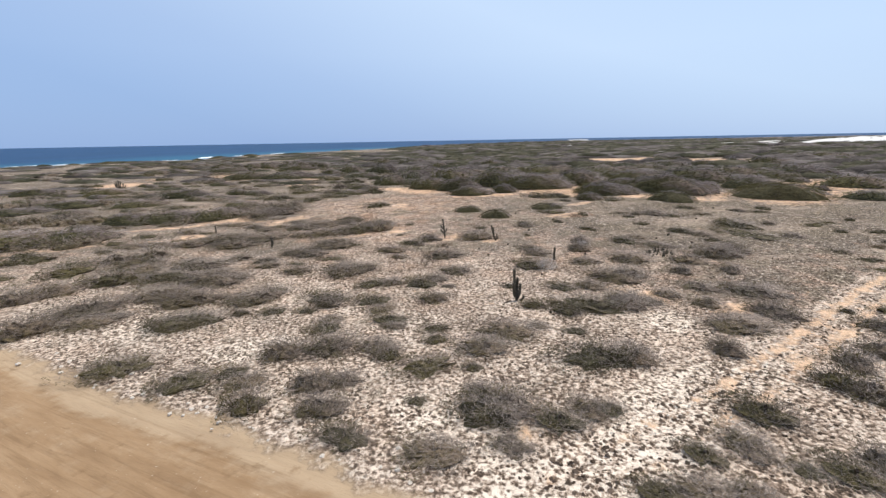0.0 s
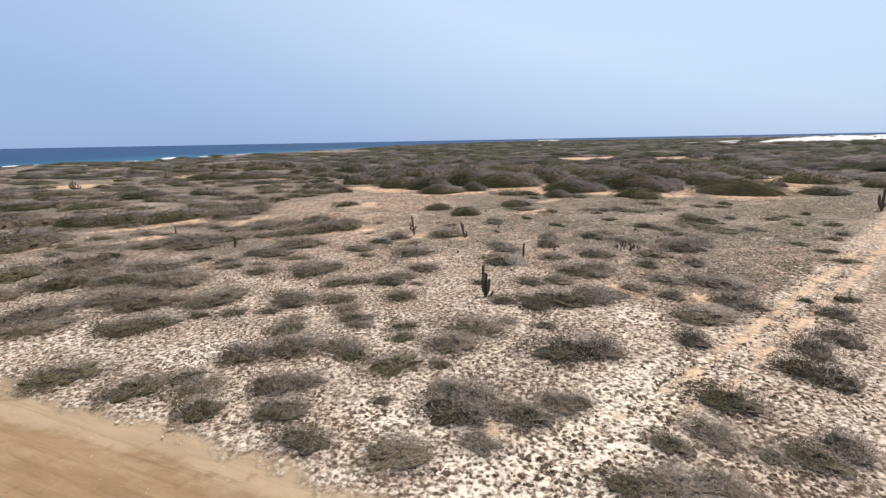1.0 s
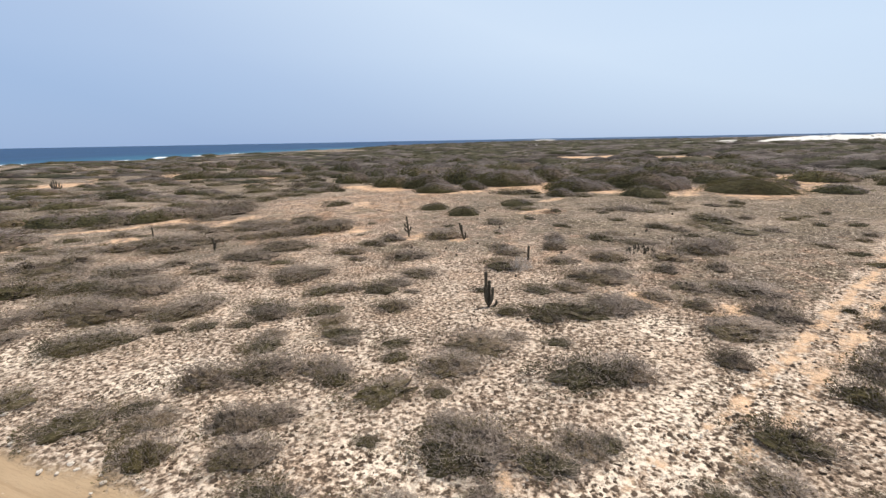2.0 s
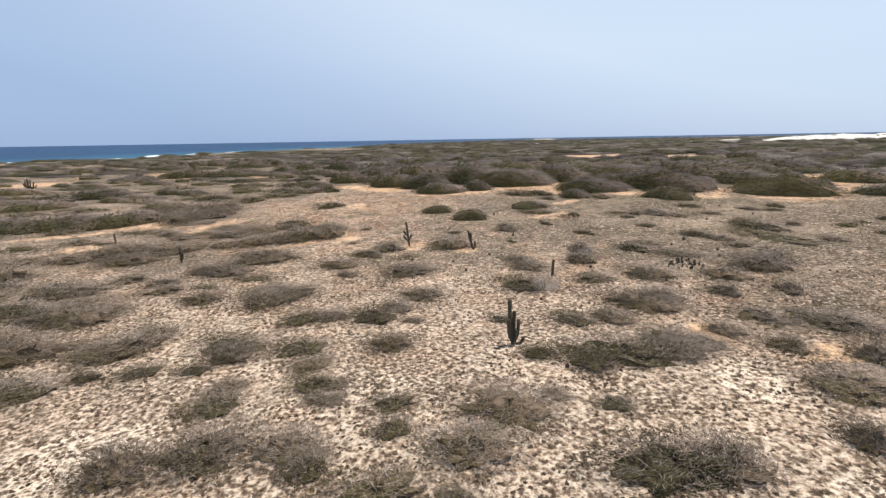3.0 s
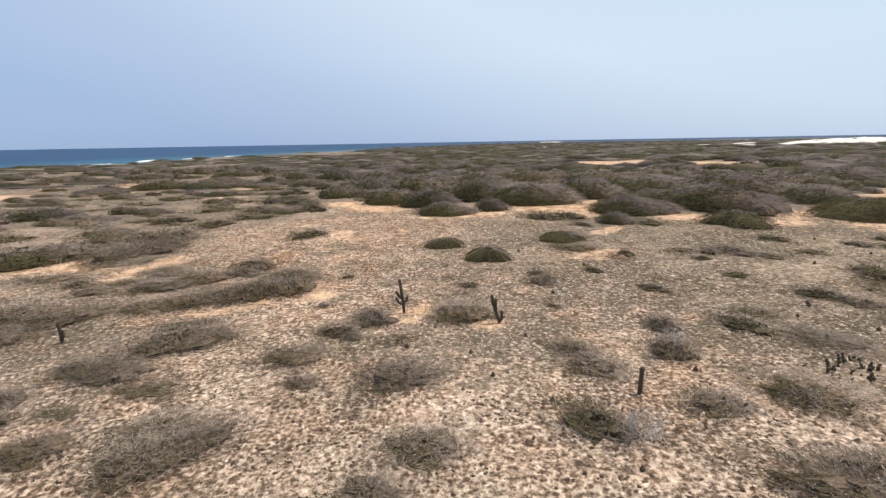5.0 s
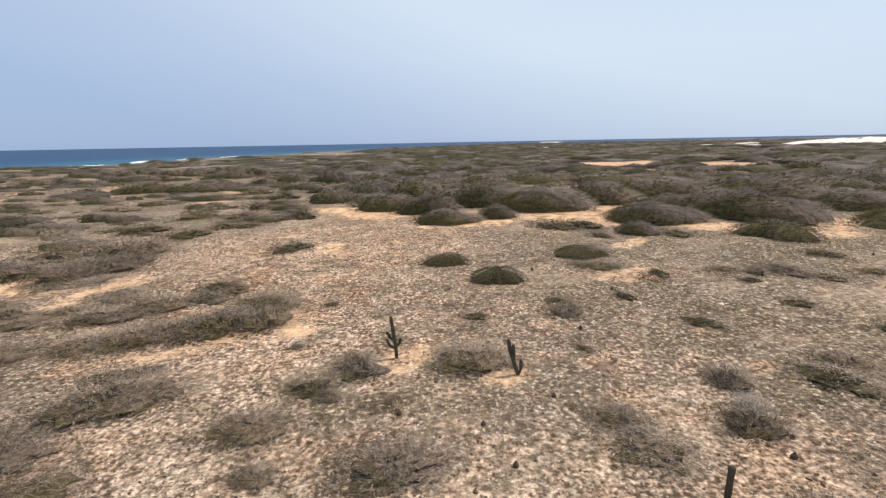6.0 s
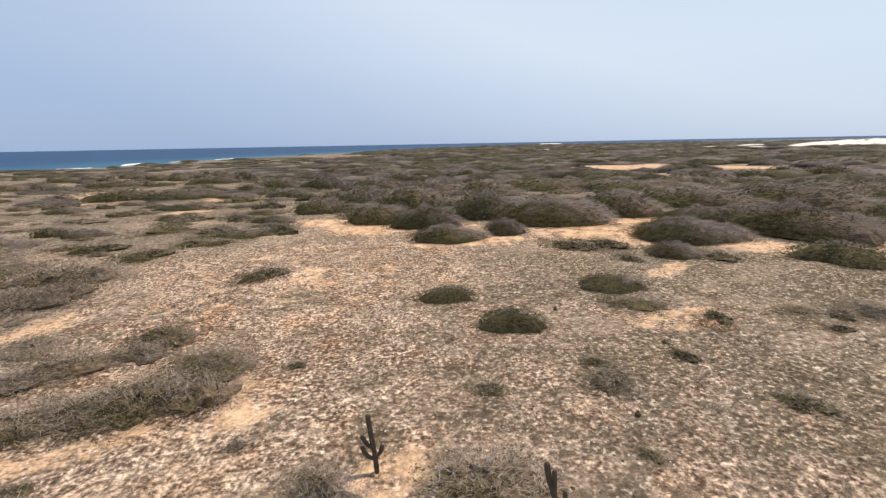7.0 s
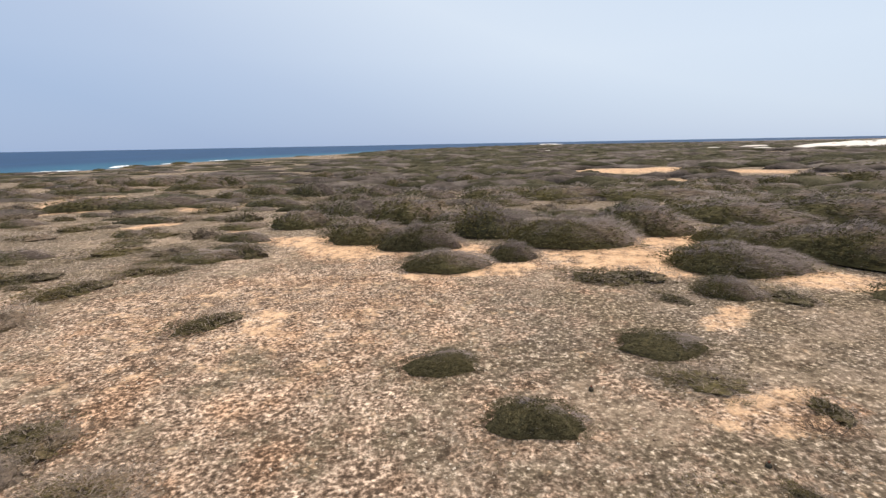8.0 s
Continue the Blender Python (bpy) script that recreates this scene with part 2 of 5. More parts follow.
def water_material():
    m = Nodes("sea_water", 0.5, 0.09)
    tint = m.tree.nodes.new("ShaderNodeAttribute")
    tint.attribute_name = "shoal"
    swell = m.noise(0.02, 6, 0.6, (1.0, 0.25, 1.0, 0.2))
    deep = m.ramp(swell, (0.35, (0.008, 0.04, 0.105)), (0.65, (0.012, 0.056, 0.14)))
    c = m.mix(tint.outputs["Fac"], deep, (0.02, 0.105, 0.175))
    caps = m.ramp(m.noise(0.12, 5, 0.7, (1.0, 0.3, 1.0, 0.2)), (0.72, (0.0,)), (0.8, (0.6,)))
    return m.done(m.mix(caps, c, (0.6, 0.65, 0.68)), m.noise(0.35, 6, 0.6), 0.6, 0.4)


GROUND = ground_material()
WATER = water_material()
GREY_TWIG = wood_material("grey_twig", (0.14, 0.112, 0.088), (0.455, 0.375, 0.308))
RUST_TWIG = wood_material("rust_twig", (0.10, 0.062, 0.04), (0.26, 0.17, 0.11))
PALE_TWIG = wood_material("pale_twig", (0.36, 0.32, 0.28), (0.68, 0.63, 0.57))
BARK = wood_material("dark_bark", (0.07, 0.055, 0.043), (0.14, 0.11, 0.088))
OLIVE_LEAF = leaf_material("olive_leaf", (0.08, 0.07, 0.036), (0.138, 0.12, 0.062), (0.215, 0.176, 0.11))
GREEN_LEAF = leaf_material("green_leaf", (0.088, 0.08, 0.041), (0.135, 0.123, 0.063), (0.185, 0.162, 0.10))
MOUND_LEAF = leaf_material("mound_leaf", (0.075, 0.073, 0.034), (0.12, 0.114, 0.053), (0.17, 0.15, 0.095))
MOUND_TWIG = wood_material("mound_twig", (0.155, 0.128, 0.113), (0.37, 0.312, 0.284))
HEARTWOOD = heart_material("inner_branches", (0.07, 0.066, 0.034), (0.13, 0.106, 0.093), 0.34)
GREEN_HEART = heart_material("inner_leaves", (0.095, 0.086, 0.045), (0.145, 0.125, 0.095), 0.98)
GREY_HEART = heart_material("inner_twigs", (0.118, 0.099, 0.06), (0.182, 0.148, 0.118), 0.15)
OLIVE_HEART = heart_material("inner_shoots", (0.09, 0.081, 0.042), (0.145, 0.12, 0.09), 0.45)
SCRUB_LEAF = scrub_material("scrub_leaf", (0.03, 0.029, 0.016), (0.06, 0.055, 0.032), (0.108, 0.094, 0.066))
SCRUB_WOOD = scrub_material("scrub_wood", (0.048, 0.04, 0.034), (0.096, 0.08, 0.07), (0.172, 0.147, 0.13))
TUFT = leaf_material("tuft_straw", (0.12, 0.087, 0.062), (0.205, 0.152, 0.11), (0.33, 0.25, 0.18))
SKIN = skin_material()
CAP = stone_material("cactus_cap", (0.10, 0.035, 0.025), (0.2, 0.08, 0.05), 20)
LIMESTONE = stone_material("limestone", (0.36, 0.295, 0.225), (0.70, 0.63, 0.54))
DUNE = stone_material("dune_sand", (0.55, 0.51, 0.46), (0.72, 0.69, 0.65), 0.05)
FOAM = stone_material("surf_foam", (0.75, 0.78, 0.8), (0.86, 0.88, 0.9), 0.4)


# ---- the lie of the land ----
SEA = 1.5
COAST_Y = (-4500, 0, 180, 225, 245, 275, 316, 365, 411, 483, 600, 895, 1064, 1321, 1500, 4500)
COAST_X = (-900, -330, -235, -190, -164, -147, -149, -144, -131, -101, -66, 55, 185, 381, 5200, 5200)


def smooth(a, b, v):
    u = np.clip((v - a) / (b - a), 0.0, 1.0)
    return u * u * (3 - 2 * u)


def height(x, y):
    """Lie of the land: a gentle rise ahead, level scrub behind it, the shore far to the side."""
    x, y = np.asarray(x, float), np.asarray(y, float)
    yy = 80 - 7 * np.log1p(np.exp(np.clip((80 - y) / 7, -40, 40)))
    z = -1.02 + 0.0136 * 45 * np.tanh(x / 45) + 0.0294 * np.maximum(yy, -5)
    z = z + 0.06 * np.sin(x * 0.41 + 0.7) * np.sin(y * 0.33) + 0.05 * np.sin(x * 0.17 - y * 0.23)
    r = np.hypot(x, y)
    far = smooth(85, 230, r)
    z = z * (1 - far) + (2.05 + 0.3 * np.sin(x * 0.031 + 1.0) * np.sin(y * 0.025)) * far
    inland = x - np.interp(y, COAST_Y, COAST_X)
    return SEA + 0.2 + (z - SEA - 0.2) * smooth(0, 30, inland) - 5.0 * smooth(4, -30, inland)


def ground_z(x, y):
    return float(height(x, y))


def spread(lo, hi, step, reach, growth=1.085):
    """Grid lines: even from lo to hi, then ever wider out to the reach."""
    mid = list(np.arange(lo, hi + step, step))
    up, down, s = [mid[-1]], [mid[0]], step
    while up[-1] < reach or down[-1] > -reach:
        s *= growth
        up.append(up[-1] + s)
        down.append(down[-1] - s)
    return np.array(down[:0:-1] + mid + up[1:])


def link_mesh(name, verts, faces, material, parent=None):
    me = bpy.data.meshes.new(name)
    me.from_pydata([tuple(v) for v in verts], [], [tuple(f) for f in faces])
    me.materials.append(material)
    ob = new(name, me)
    ob.parent = parent
    return ob


def blob(x, y, cx, cy, rx, ry, turn=0.0):
    """1 in the middle of a soft oval patch, 0 outside."""
    c, s = math.cos(radians(turn)), math.sin(radians(turn))
    u, v = (x - cx) * c + (y - cy) * s, -(x - cx) * s + (y - cy) * c
    return 1 - smooth(0.45, 1.25, np.hypot(u / rx, v / ry))


TRACK = ((-4.0, 8.4), (4.0, 13.4), (7.6, 15.5), (10.8, 17.7), (14.0, 20.0), (17.5, 22.5), (23.0, 26.8), (30.8, 32.6), (60.0, 56.5))
ROAD_A, ROAD_B = Vector((-24.6, 24.0)), Vector((-2.0, 13.5))


def road_inside(x, y):
    """Metres inside the dirt road's near edge; the road is 9 m wide."""
    w = (ROAD_B - ROAD_A).normalized()
    return -((x - ROAD_A.x) * -w.y + (y - ROAD_A.y) * w.x) + 0.25 * np.sin(x * 0.5) + 0.15 * np.sin(x * 1.3 + 1)


def track_offset(x, y):
    """Signed distance from the middle of the two wheel ruts."""
    best, side = np.full(np.shape(x), 1e9), np.zeros(np.shape(x))
    for (ax, ay), (bx, by) in zip(TRACK, TRACK[1:]):
        dx, dy = bx - ax, by - ay
        u = np.clip(((x - ax) * dx + (y - ay) * dy) / (dx * dx + dy * dy), 0, 1)
        d = np.hypot(x - ax - u * dx, y - ay - u * dy)
        s = np.sign((x - ax) * dy - (y - ay) * dx)
        side = np.where(d < best, s, side)
        best = np.minimum(d, best)
    return best * side


def covers(x, y):
    """How much bare dust, orange sand and dry herb covers the limestone at a place."""
    road = road_inside(x, y)
    dust = smooth(-0.9, 0.9, road) * smooth(9.6, 8.6, road) * (0.66 + 0.34 * smooth(1.0, 1.7, road))
    off = track_offset(x, y)
    rut = np.exp(-((np.abs(off) - 0.72) / 0.42) ** 2)
    strength = smooth(3, 17, x)
    clear = np.maximum(smooth(1.9, 1.2, np.abs(off)), smooth(-1.2, 0.2, road))
    orange = np.zeros(np.shape(x))
    for p in SAND:
        orange = np.maximum(orange, (0.70 + 0.24 * smooth(74, 80, p[1])) * blob(x, y, *p))
    orange = np.maximum(orange, 0.34 * blob(x, y, -9.0, 71.0, 15.0, 11.0))
    orange = np.maximum(orange, np.maximum(rut, 0.4 * smooth(1.7, 1.0, np.abs(off))) * (0.28 + 0.58 * strength))
    herb = 0.23 + 0.10 * smooth(26, 60, y) + 0.60 * smooth(78, 100, np.hypot(x, y))
    herb = herb + 0.46 * smooth(10, 20, x) * smooth(23, 32, y) + 0.34 * smooth(-6, 6, x) * smooth(38, 48, y) * smooth(80, 70, y)
    herb = herb + 0.40 * smooth(-12, -33, x - 0.3 * (y - 40)) * smooth(22, 34, y) * (1 - 0.5 * smooth(56, 72, y))
    for p in HERB:
        herb = np.maximum(herb, p[0] * blob(x, y, *p[1:]))
    white = 0.56 * smooth(62, 22, y) * (1 - 0.85 * smooth(8, 20, x) * smooth(20, 32, y))
    for p in WHITE:
        white = np.maximum(white, (0.4 + 0.6 * smooth(34, 22, p[1])) * blob(x, y, *p))
    white = np.maximum(white, smooth(2.2, 1.4, np.abs(off)) * (1 - 0.5 * strength))
    herb = herb * (1 - 0.8 * white)
    herb = np.clip(herb * (1 - orange), 0, 1) * (1 - 0.8 * clear)
    beach = smooth(12, 5, x - np.interp(y, COAST_Y, COAST_X)) * smooth(150, 200, y)
    return dust, np.clip(orange * (1 - dust), 0, 1), herb * (1 - beach), white, beach


SAND_NEAR = (
    (27.1, 72.5, 4.2, 2.9, -12), (17.4, 66.9, 1.2, 2.3, -50), (-7.4, 68.3, 2.0, 1.5, -19), (-6.5, 51.4, 2.3, 0.8, 26),
    (-11.5, 49.7, 2.5, 0.7, 1), (-20.9, 60.4, 3.6, 1.5, 50), (-0.7, 47.9, 1.2, 1.3, -34), (3.6, 46.0, 1.2, 0.6, 5),
    (14.3, 58.6, 3.3, 1.8, 11), (-40.9, 47.8, 4.8, 2.2, 39), (-28.8, 60.4, 5.3, 2.5, 13), (4.1, 14.9, 0.8, 0.5, 13),
    (7.3, 16.6, 0.7, 0.5, 4), (2.6, 16.0, 0.4, 0.5, 12), (13.1, 29.7, 1.7, 1.6, -59), (-29.1, 51.6, 1.9, 1.9, 16),
    (16.8, 27.5, 1.9, 1.1, 18), (45.8, 66.8, 6.8, 6.5, -4), (35.8, 69.2, 4.5, 3.6, -3),
    (-6.3, 53.2, 1.6, 1.5, 18), (0.0, 48.3, 0.9, 1.3, 2), (3.6, 46.5, 1.2, 0.4, -12), (-9.9, 51.1, 2.8, 0.6, 28), (-22.2, 61.6, 4.6, 1.2, 37),
    (-22.0, 57.4, 1.9, 1.0, 41), (-17.7, 51.7, 1.4, 0.9, 42), (-7.4, 69.4, 1.4, 3.1, 19), (11.3, 31.5, 1.2, 0.8, -32), (18.8, 68.2, 1.1, 1.4, -35),
    (-41.5, 46.0, 6.5, 0.9, 27), (-34.5, 56.9, 6.0, 1.0, 15), (-31.0, 50.2, 3.0, 0.6, 20), (52.0, 69.0, 4.5, 2.2, -30),
)
SAND_RIM = (
    (-5.4, 87.7, 6.2, 4.7, -34), (-10.7, 91.5, 4.3, 3.0, -31), (4.9, 78.1, 7.6, 1.8, 8), (16.4, 82.1, 6.1, 4.0, 10), (18.5, 77.4, 4.5, 3.7, 0), (24.5, 85.5, 5.1, 3.5, 7), (5.0, 86.3, 1.7, 2.4, 19), (56.9, 77.2, 6.3, 9.8, -75),
    (-6.0, 87.7, 4.6, 3.0, 10), (18.6, 80.1, 6.4, 4.7, -25), (14.7, 78.2, 3.2, 2.2, -21), (29.1, 72.5, 4.9, 2.2, -44), (5.5, 85.5, 1.6, 2.2, -6), (5.9, 77.2, 3.3, 0.9, -8),
    (-14.5, 93.1, 1.6, 1.8, 18), (39.2, 72.8, 5.0, 4.5, -34), (62.7, 85.5, 6.8, 7.7, -41), (54.5, 70.0, 2.8, 7.4, -44),
)
SAND_FAR = (
    (57.3, 180.7, 14.0, 15.8, -22), (72.5, 181.3, 11.0, 13.4, -27), (83.5, 167.2, 19.3, 9.5, -34), (83.9, 138.0, 5.0, 16.0, -41), (57.6, 122.4, 1.6, 6.3, -35), (57.3, 140.8, 8.0, 8.6, -30), (45.5, 140.0, 2.5, 7.3, -25), (-61.8, 127.4, 2.7, 8.4, 37), (-62.2, 138.9, 6.8, 4.7, 34), (-26.5, 150.3, 2.6, 9.2, 15), (-36.5, 124.6, 2.3, 4.4, 25), (-28.5, 125.7, 1.5, 2.6, 20), (-67.1, 156.1, 1.9, 5.8, 31), (-61.7, 166.7, 4.1, 5.2, 27), (-33.0, 105.1, 4.2, 2.0, 29), (-20.4, 100.5, 1.5, 1.7, 21), (-54.5, 120.9, 6.8, 2.4, 36), (-77.4, 111.6, 6.6, 7.5, 38), (-63.9, 132.9, 4.0, 7.2, 28), (-77.3, 125.6, 2.6, 6.9, 35), (-35.9, 122.7, 2.4, 7.3, 18), (115.8, 133.4, 5.9, 8.9, -44),
    (-6.3, 196.4, 3.8, 4.8, 45), (55.0, 381.2, 24.3, 4.8, 62), (4.1, 308.1, 7.6, 4.8, 51), (223.7, 519.9, 11.5, 4.7, -49),
)
SAND = SAND_NEAR + SAND_RIM + SAND_FAR
HERB = (
    (0.8, 21.4, 61.3, 5.8, 3.9, -25), (0.8, 14.7, 70.3, 4.5, 3.0, -22), (0.8, 13.0, 69.9, 5.3, 2.7, -1), (0.8, 13.2, 49.6, 4.7, 3.6, -7),
    (0.8, -8.2, 63.8, 3.6, 2.9, 14), (0.8, 8.3, 63.8, 2.6, 1.9, 8), (0.8, -26.2, 84.0, 7.5, 7.4, 70), (0.8, -18.6, 45.8, 5.2, 5.7, 20),
    (0.8, -23.0, 35.7, 7.1, 5.6, 18), (0.8, 26.1, 44.1, 10.7, 8.5, 1), (0.8, 27.9, 50.5, 8.9, 7.8, 6), (0.8, 1.2, 44.8, 9.7, 6.3, 2),
    (0.9, 37.5, 56.5, 9.0, 5.5, 30), (0.8, 24.5, 55.0, 6.0, 5.0, 10), (0.8, 33.0, 42.0, 8.0, 6.0, 10), (0.9, 20.0, 57.5, 4.5, 4.0, 0), (0.5, 21.0, 64.0, 4.0, 3.0, 0),
)
WHITE = (
    (-18.1, 27.1, 4.8, 3.3, 14), (-10.7, 23.5, 3.4, 2.0, 23), (0.2, 16.0, 4.4, 2.3, -39), (10.2, 18.0, 6.5, 3.0, 29),
    (-2.5, 26.8, 3.6, 1.4, 5), (12.2, 25.9, 1.9, 2.1, 3), (3.1, 35.3, 2.5, 2.2, -51), (-10.0, 34.2, 3.1, 1.1, -13),
)

gx, gy = spread(-32, 36, 0.46, 4600, 1.062), spread(6, 78, 0.46, 4600, 1.062)
GX, GY = np.meshgrid(gx, gy)
GZ = height(GX, GY)
off = track_offset(GX, GY)
GZ = GZ - 0.05 * np.exp(-((np.abs(off) - 0.68) / 0.34) ** 2)
road = road_inside(GX, GY)
GZ = GZ - 0.10 * smooth(-0.4, 0.5, road) * smooth(9.6, 8.8, road) + 0.07 * np.exp(-((road - 0.1) / 0.5) ** 2)
nx, ny = len(gx), len(gy)
index = np.arange(nx * ny).reshape(ny, nx)
quads = np.stack([index[:-1, :-1], index[:-1, 1:], index[1:, 1:], index[1:, :-1]], -1).reshape(-1, 4)
ground = link_mesh("ground", np.stack([GX, GY, GZ], -1).reshape(-1, 3).tolist(), quads.tolist(), GROUND)
dust, orange, herb, white, beach = covers(GX, GY)
orange = np.maximum(orange, 0.35 * beach)
attr = ground.data.attributes.new("cover", "FLOAT_COLOR", "POINT")
attr.data.foreach_set("color", np.stack([dust, orange, herb, white], -1).astype(np.float32).ravel())
ground.data.polygons.foreach_set("use_smooth", np.ones(len(quads), bool))
tagged(ground, "pale stony dry ground with dirt road and wheel track", "ground", kind="structure")

# the sea, with a paler shoal along the shore
sy = np.concatenate([np.linspace(-4000, 150, 12), np.linspace(180, 1600, 90), np.linspace(1700, 9000, 24)])
SO, SY = np.meshgrid(np.concatenate([-np.geomspace(12000, 4, 60), (0, 12)]), sy)
SX = SO + np.interp(SY, COAST_Y, COAST_X)
index = np.arange(SX.size).reshape(SX.shape)
quads = np.stack([index[:-1, :-1], index[:-1, 1:], index[1:, 1:], index[1:, :-1]], -1).reshape(-1, 4)
sea = link_mesh("sea", np.stack([SX, SY, np.full_like(SX, SEA)], -1).reshape(-1, 3).tolist(), quads.tolist(), WATER)
shoal = smooth(-130, 0, SO)
attr = sea.data.attributes.new("shoal", "FLOAT", "POINT")
attr.data.foreach_set("value", shoal.astype(np.float32).ravel())
tagged(sea, "deep blue open sea with turquoise shallows", "sea", kind="structure")


# ---- shrubs ----
def spikes(verts, faces, starts, ends, radii):
    """Tapered three-sided twigs."""
    way = ends - starts
    way = way / np.maximum(np.linalg.norm(way, axis=1, keepdims=True), 1e-6)
    side = np.cross(way, np.where(np.abs(way[:, 2:3]) > 0.9, (1.0, 0, 0), (0, 0, 1.0)))
    side = side / np.maximum(np.linalg.norm(side, axis=1, keepdims=True), 1e-6)
    third = np.cross(way, side)
    base = len(verts)
    rings = [starts + (side * math.cos(a) + third * math.sin(a)) * radii[:, None] for a in (0.0, 2.094, 4.189)]
    block = np.stack([*rings, ends], 1).reshape(-1, 3)
    verts.extend(block.tolist())
    for i in range(len(starts)):
        b = base + 4 * i
        faces.extend(((b, b + 1, b + 3), (b + 1, b + 2, b + 3), (b + 2, b, b + 3)))


def leaves(verts, faces, centres, size, rng):
    """Small pointed leaves, two triangles each, folded along the middle."""
    base = len(verts)
    n = len(centres)
    u = rng.normal(size=(n, 3))
    u /= np.linalg.norm(u, axis=1, keepdims=True)
    v = np.cross(u, rng.normal(size=(n, 3)))
    v /= np.linalg.norm(v, axis=1, keepdims=True)
    s = size * rng.uniform(0.6, 1.4, (n, 1))
    block = np.stack([centres - u * s, centres + v * s * 0.45, centres + u * s, centres - v * s * 0.45], 1).reshape(-1, 3)
    verts.extend(block.tolist())
    for i in range(n):
        b = base + 4 * i
        faces.extend(((b, b + 1, b + 2), (b, b + 2, b + 3)))


def dome_points(rng, n, lumps, inner=0.0):
    """Points in an uneven dome one metre in radius and one high."""
    az = rng.uniform(0, 2 * np.pi, n)
    el = np.arcsin(rng.uniform(0.0, 1.0, n) ** 0.9)
    reach = np.ones(n)
    for k, (f, p, a) in enumerate(lumps):
        reach += a * np.cos(f * az + p) * np.cos(el * (1 + k % 2))
    r = (inner + (1 - inner) * rng.uniform(0, 1, n) ** 0.45) * reach
    return np.stack([r * np.cos(az) * np.cos(el), r * np.sin(az) * np.cos(el), 0.92 * r * np.sin(el)], 1)


def heart(verts, faces, lumps, size, rng):
    """A solid core added to stand in for the dark, close-grown inside of a shrub."""
    base, ring = len(verts), 18
    for e in (0.0, 0.4, 0.8, 1.15, 1.45):
        for k in range(ring):
            az = 6.2832 * k / ring
            reach = size * rng.uniform(0.62, 1.22) * (1 + sum(a * math.cos(f * az + p) * math.cos(e * (1 + i % 2)) for i, (f, p, a) in enumerate(lumps)))
            verts.append((reach * math.cos(az) * math.cos(e), reach * math.sin(az) * math.cos(e), 0.8 * reach * math.sin(e) - 0.03))
    for j in range(4):
        for k in range(ring):
            a, b = base + j * ring + k, base + j * ring + (k + 1) % ring
            faces.append((a, b, b + ring, a + ring))


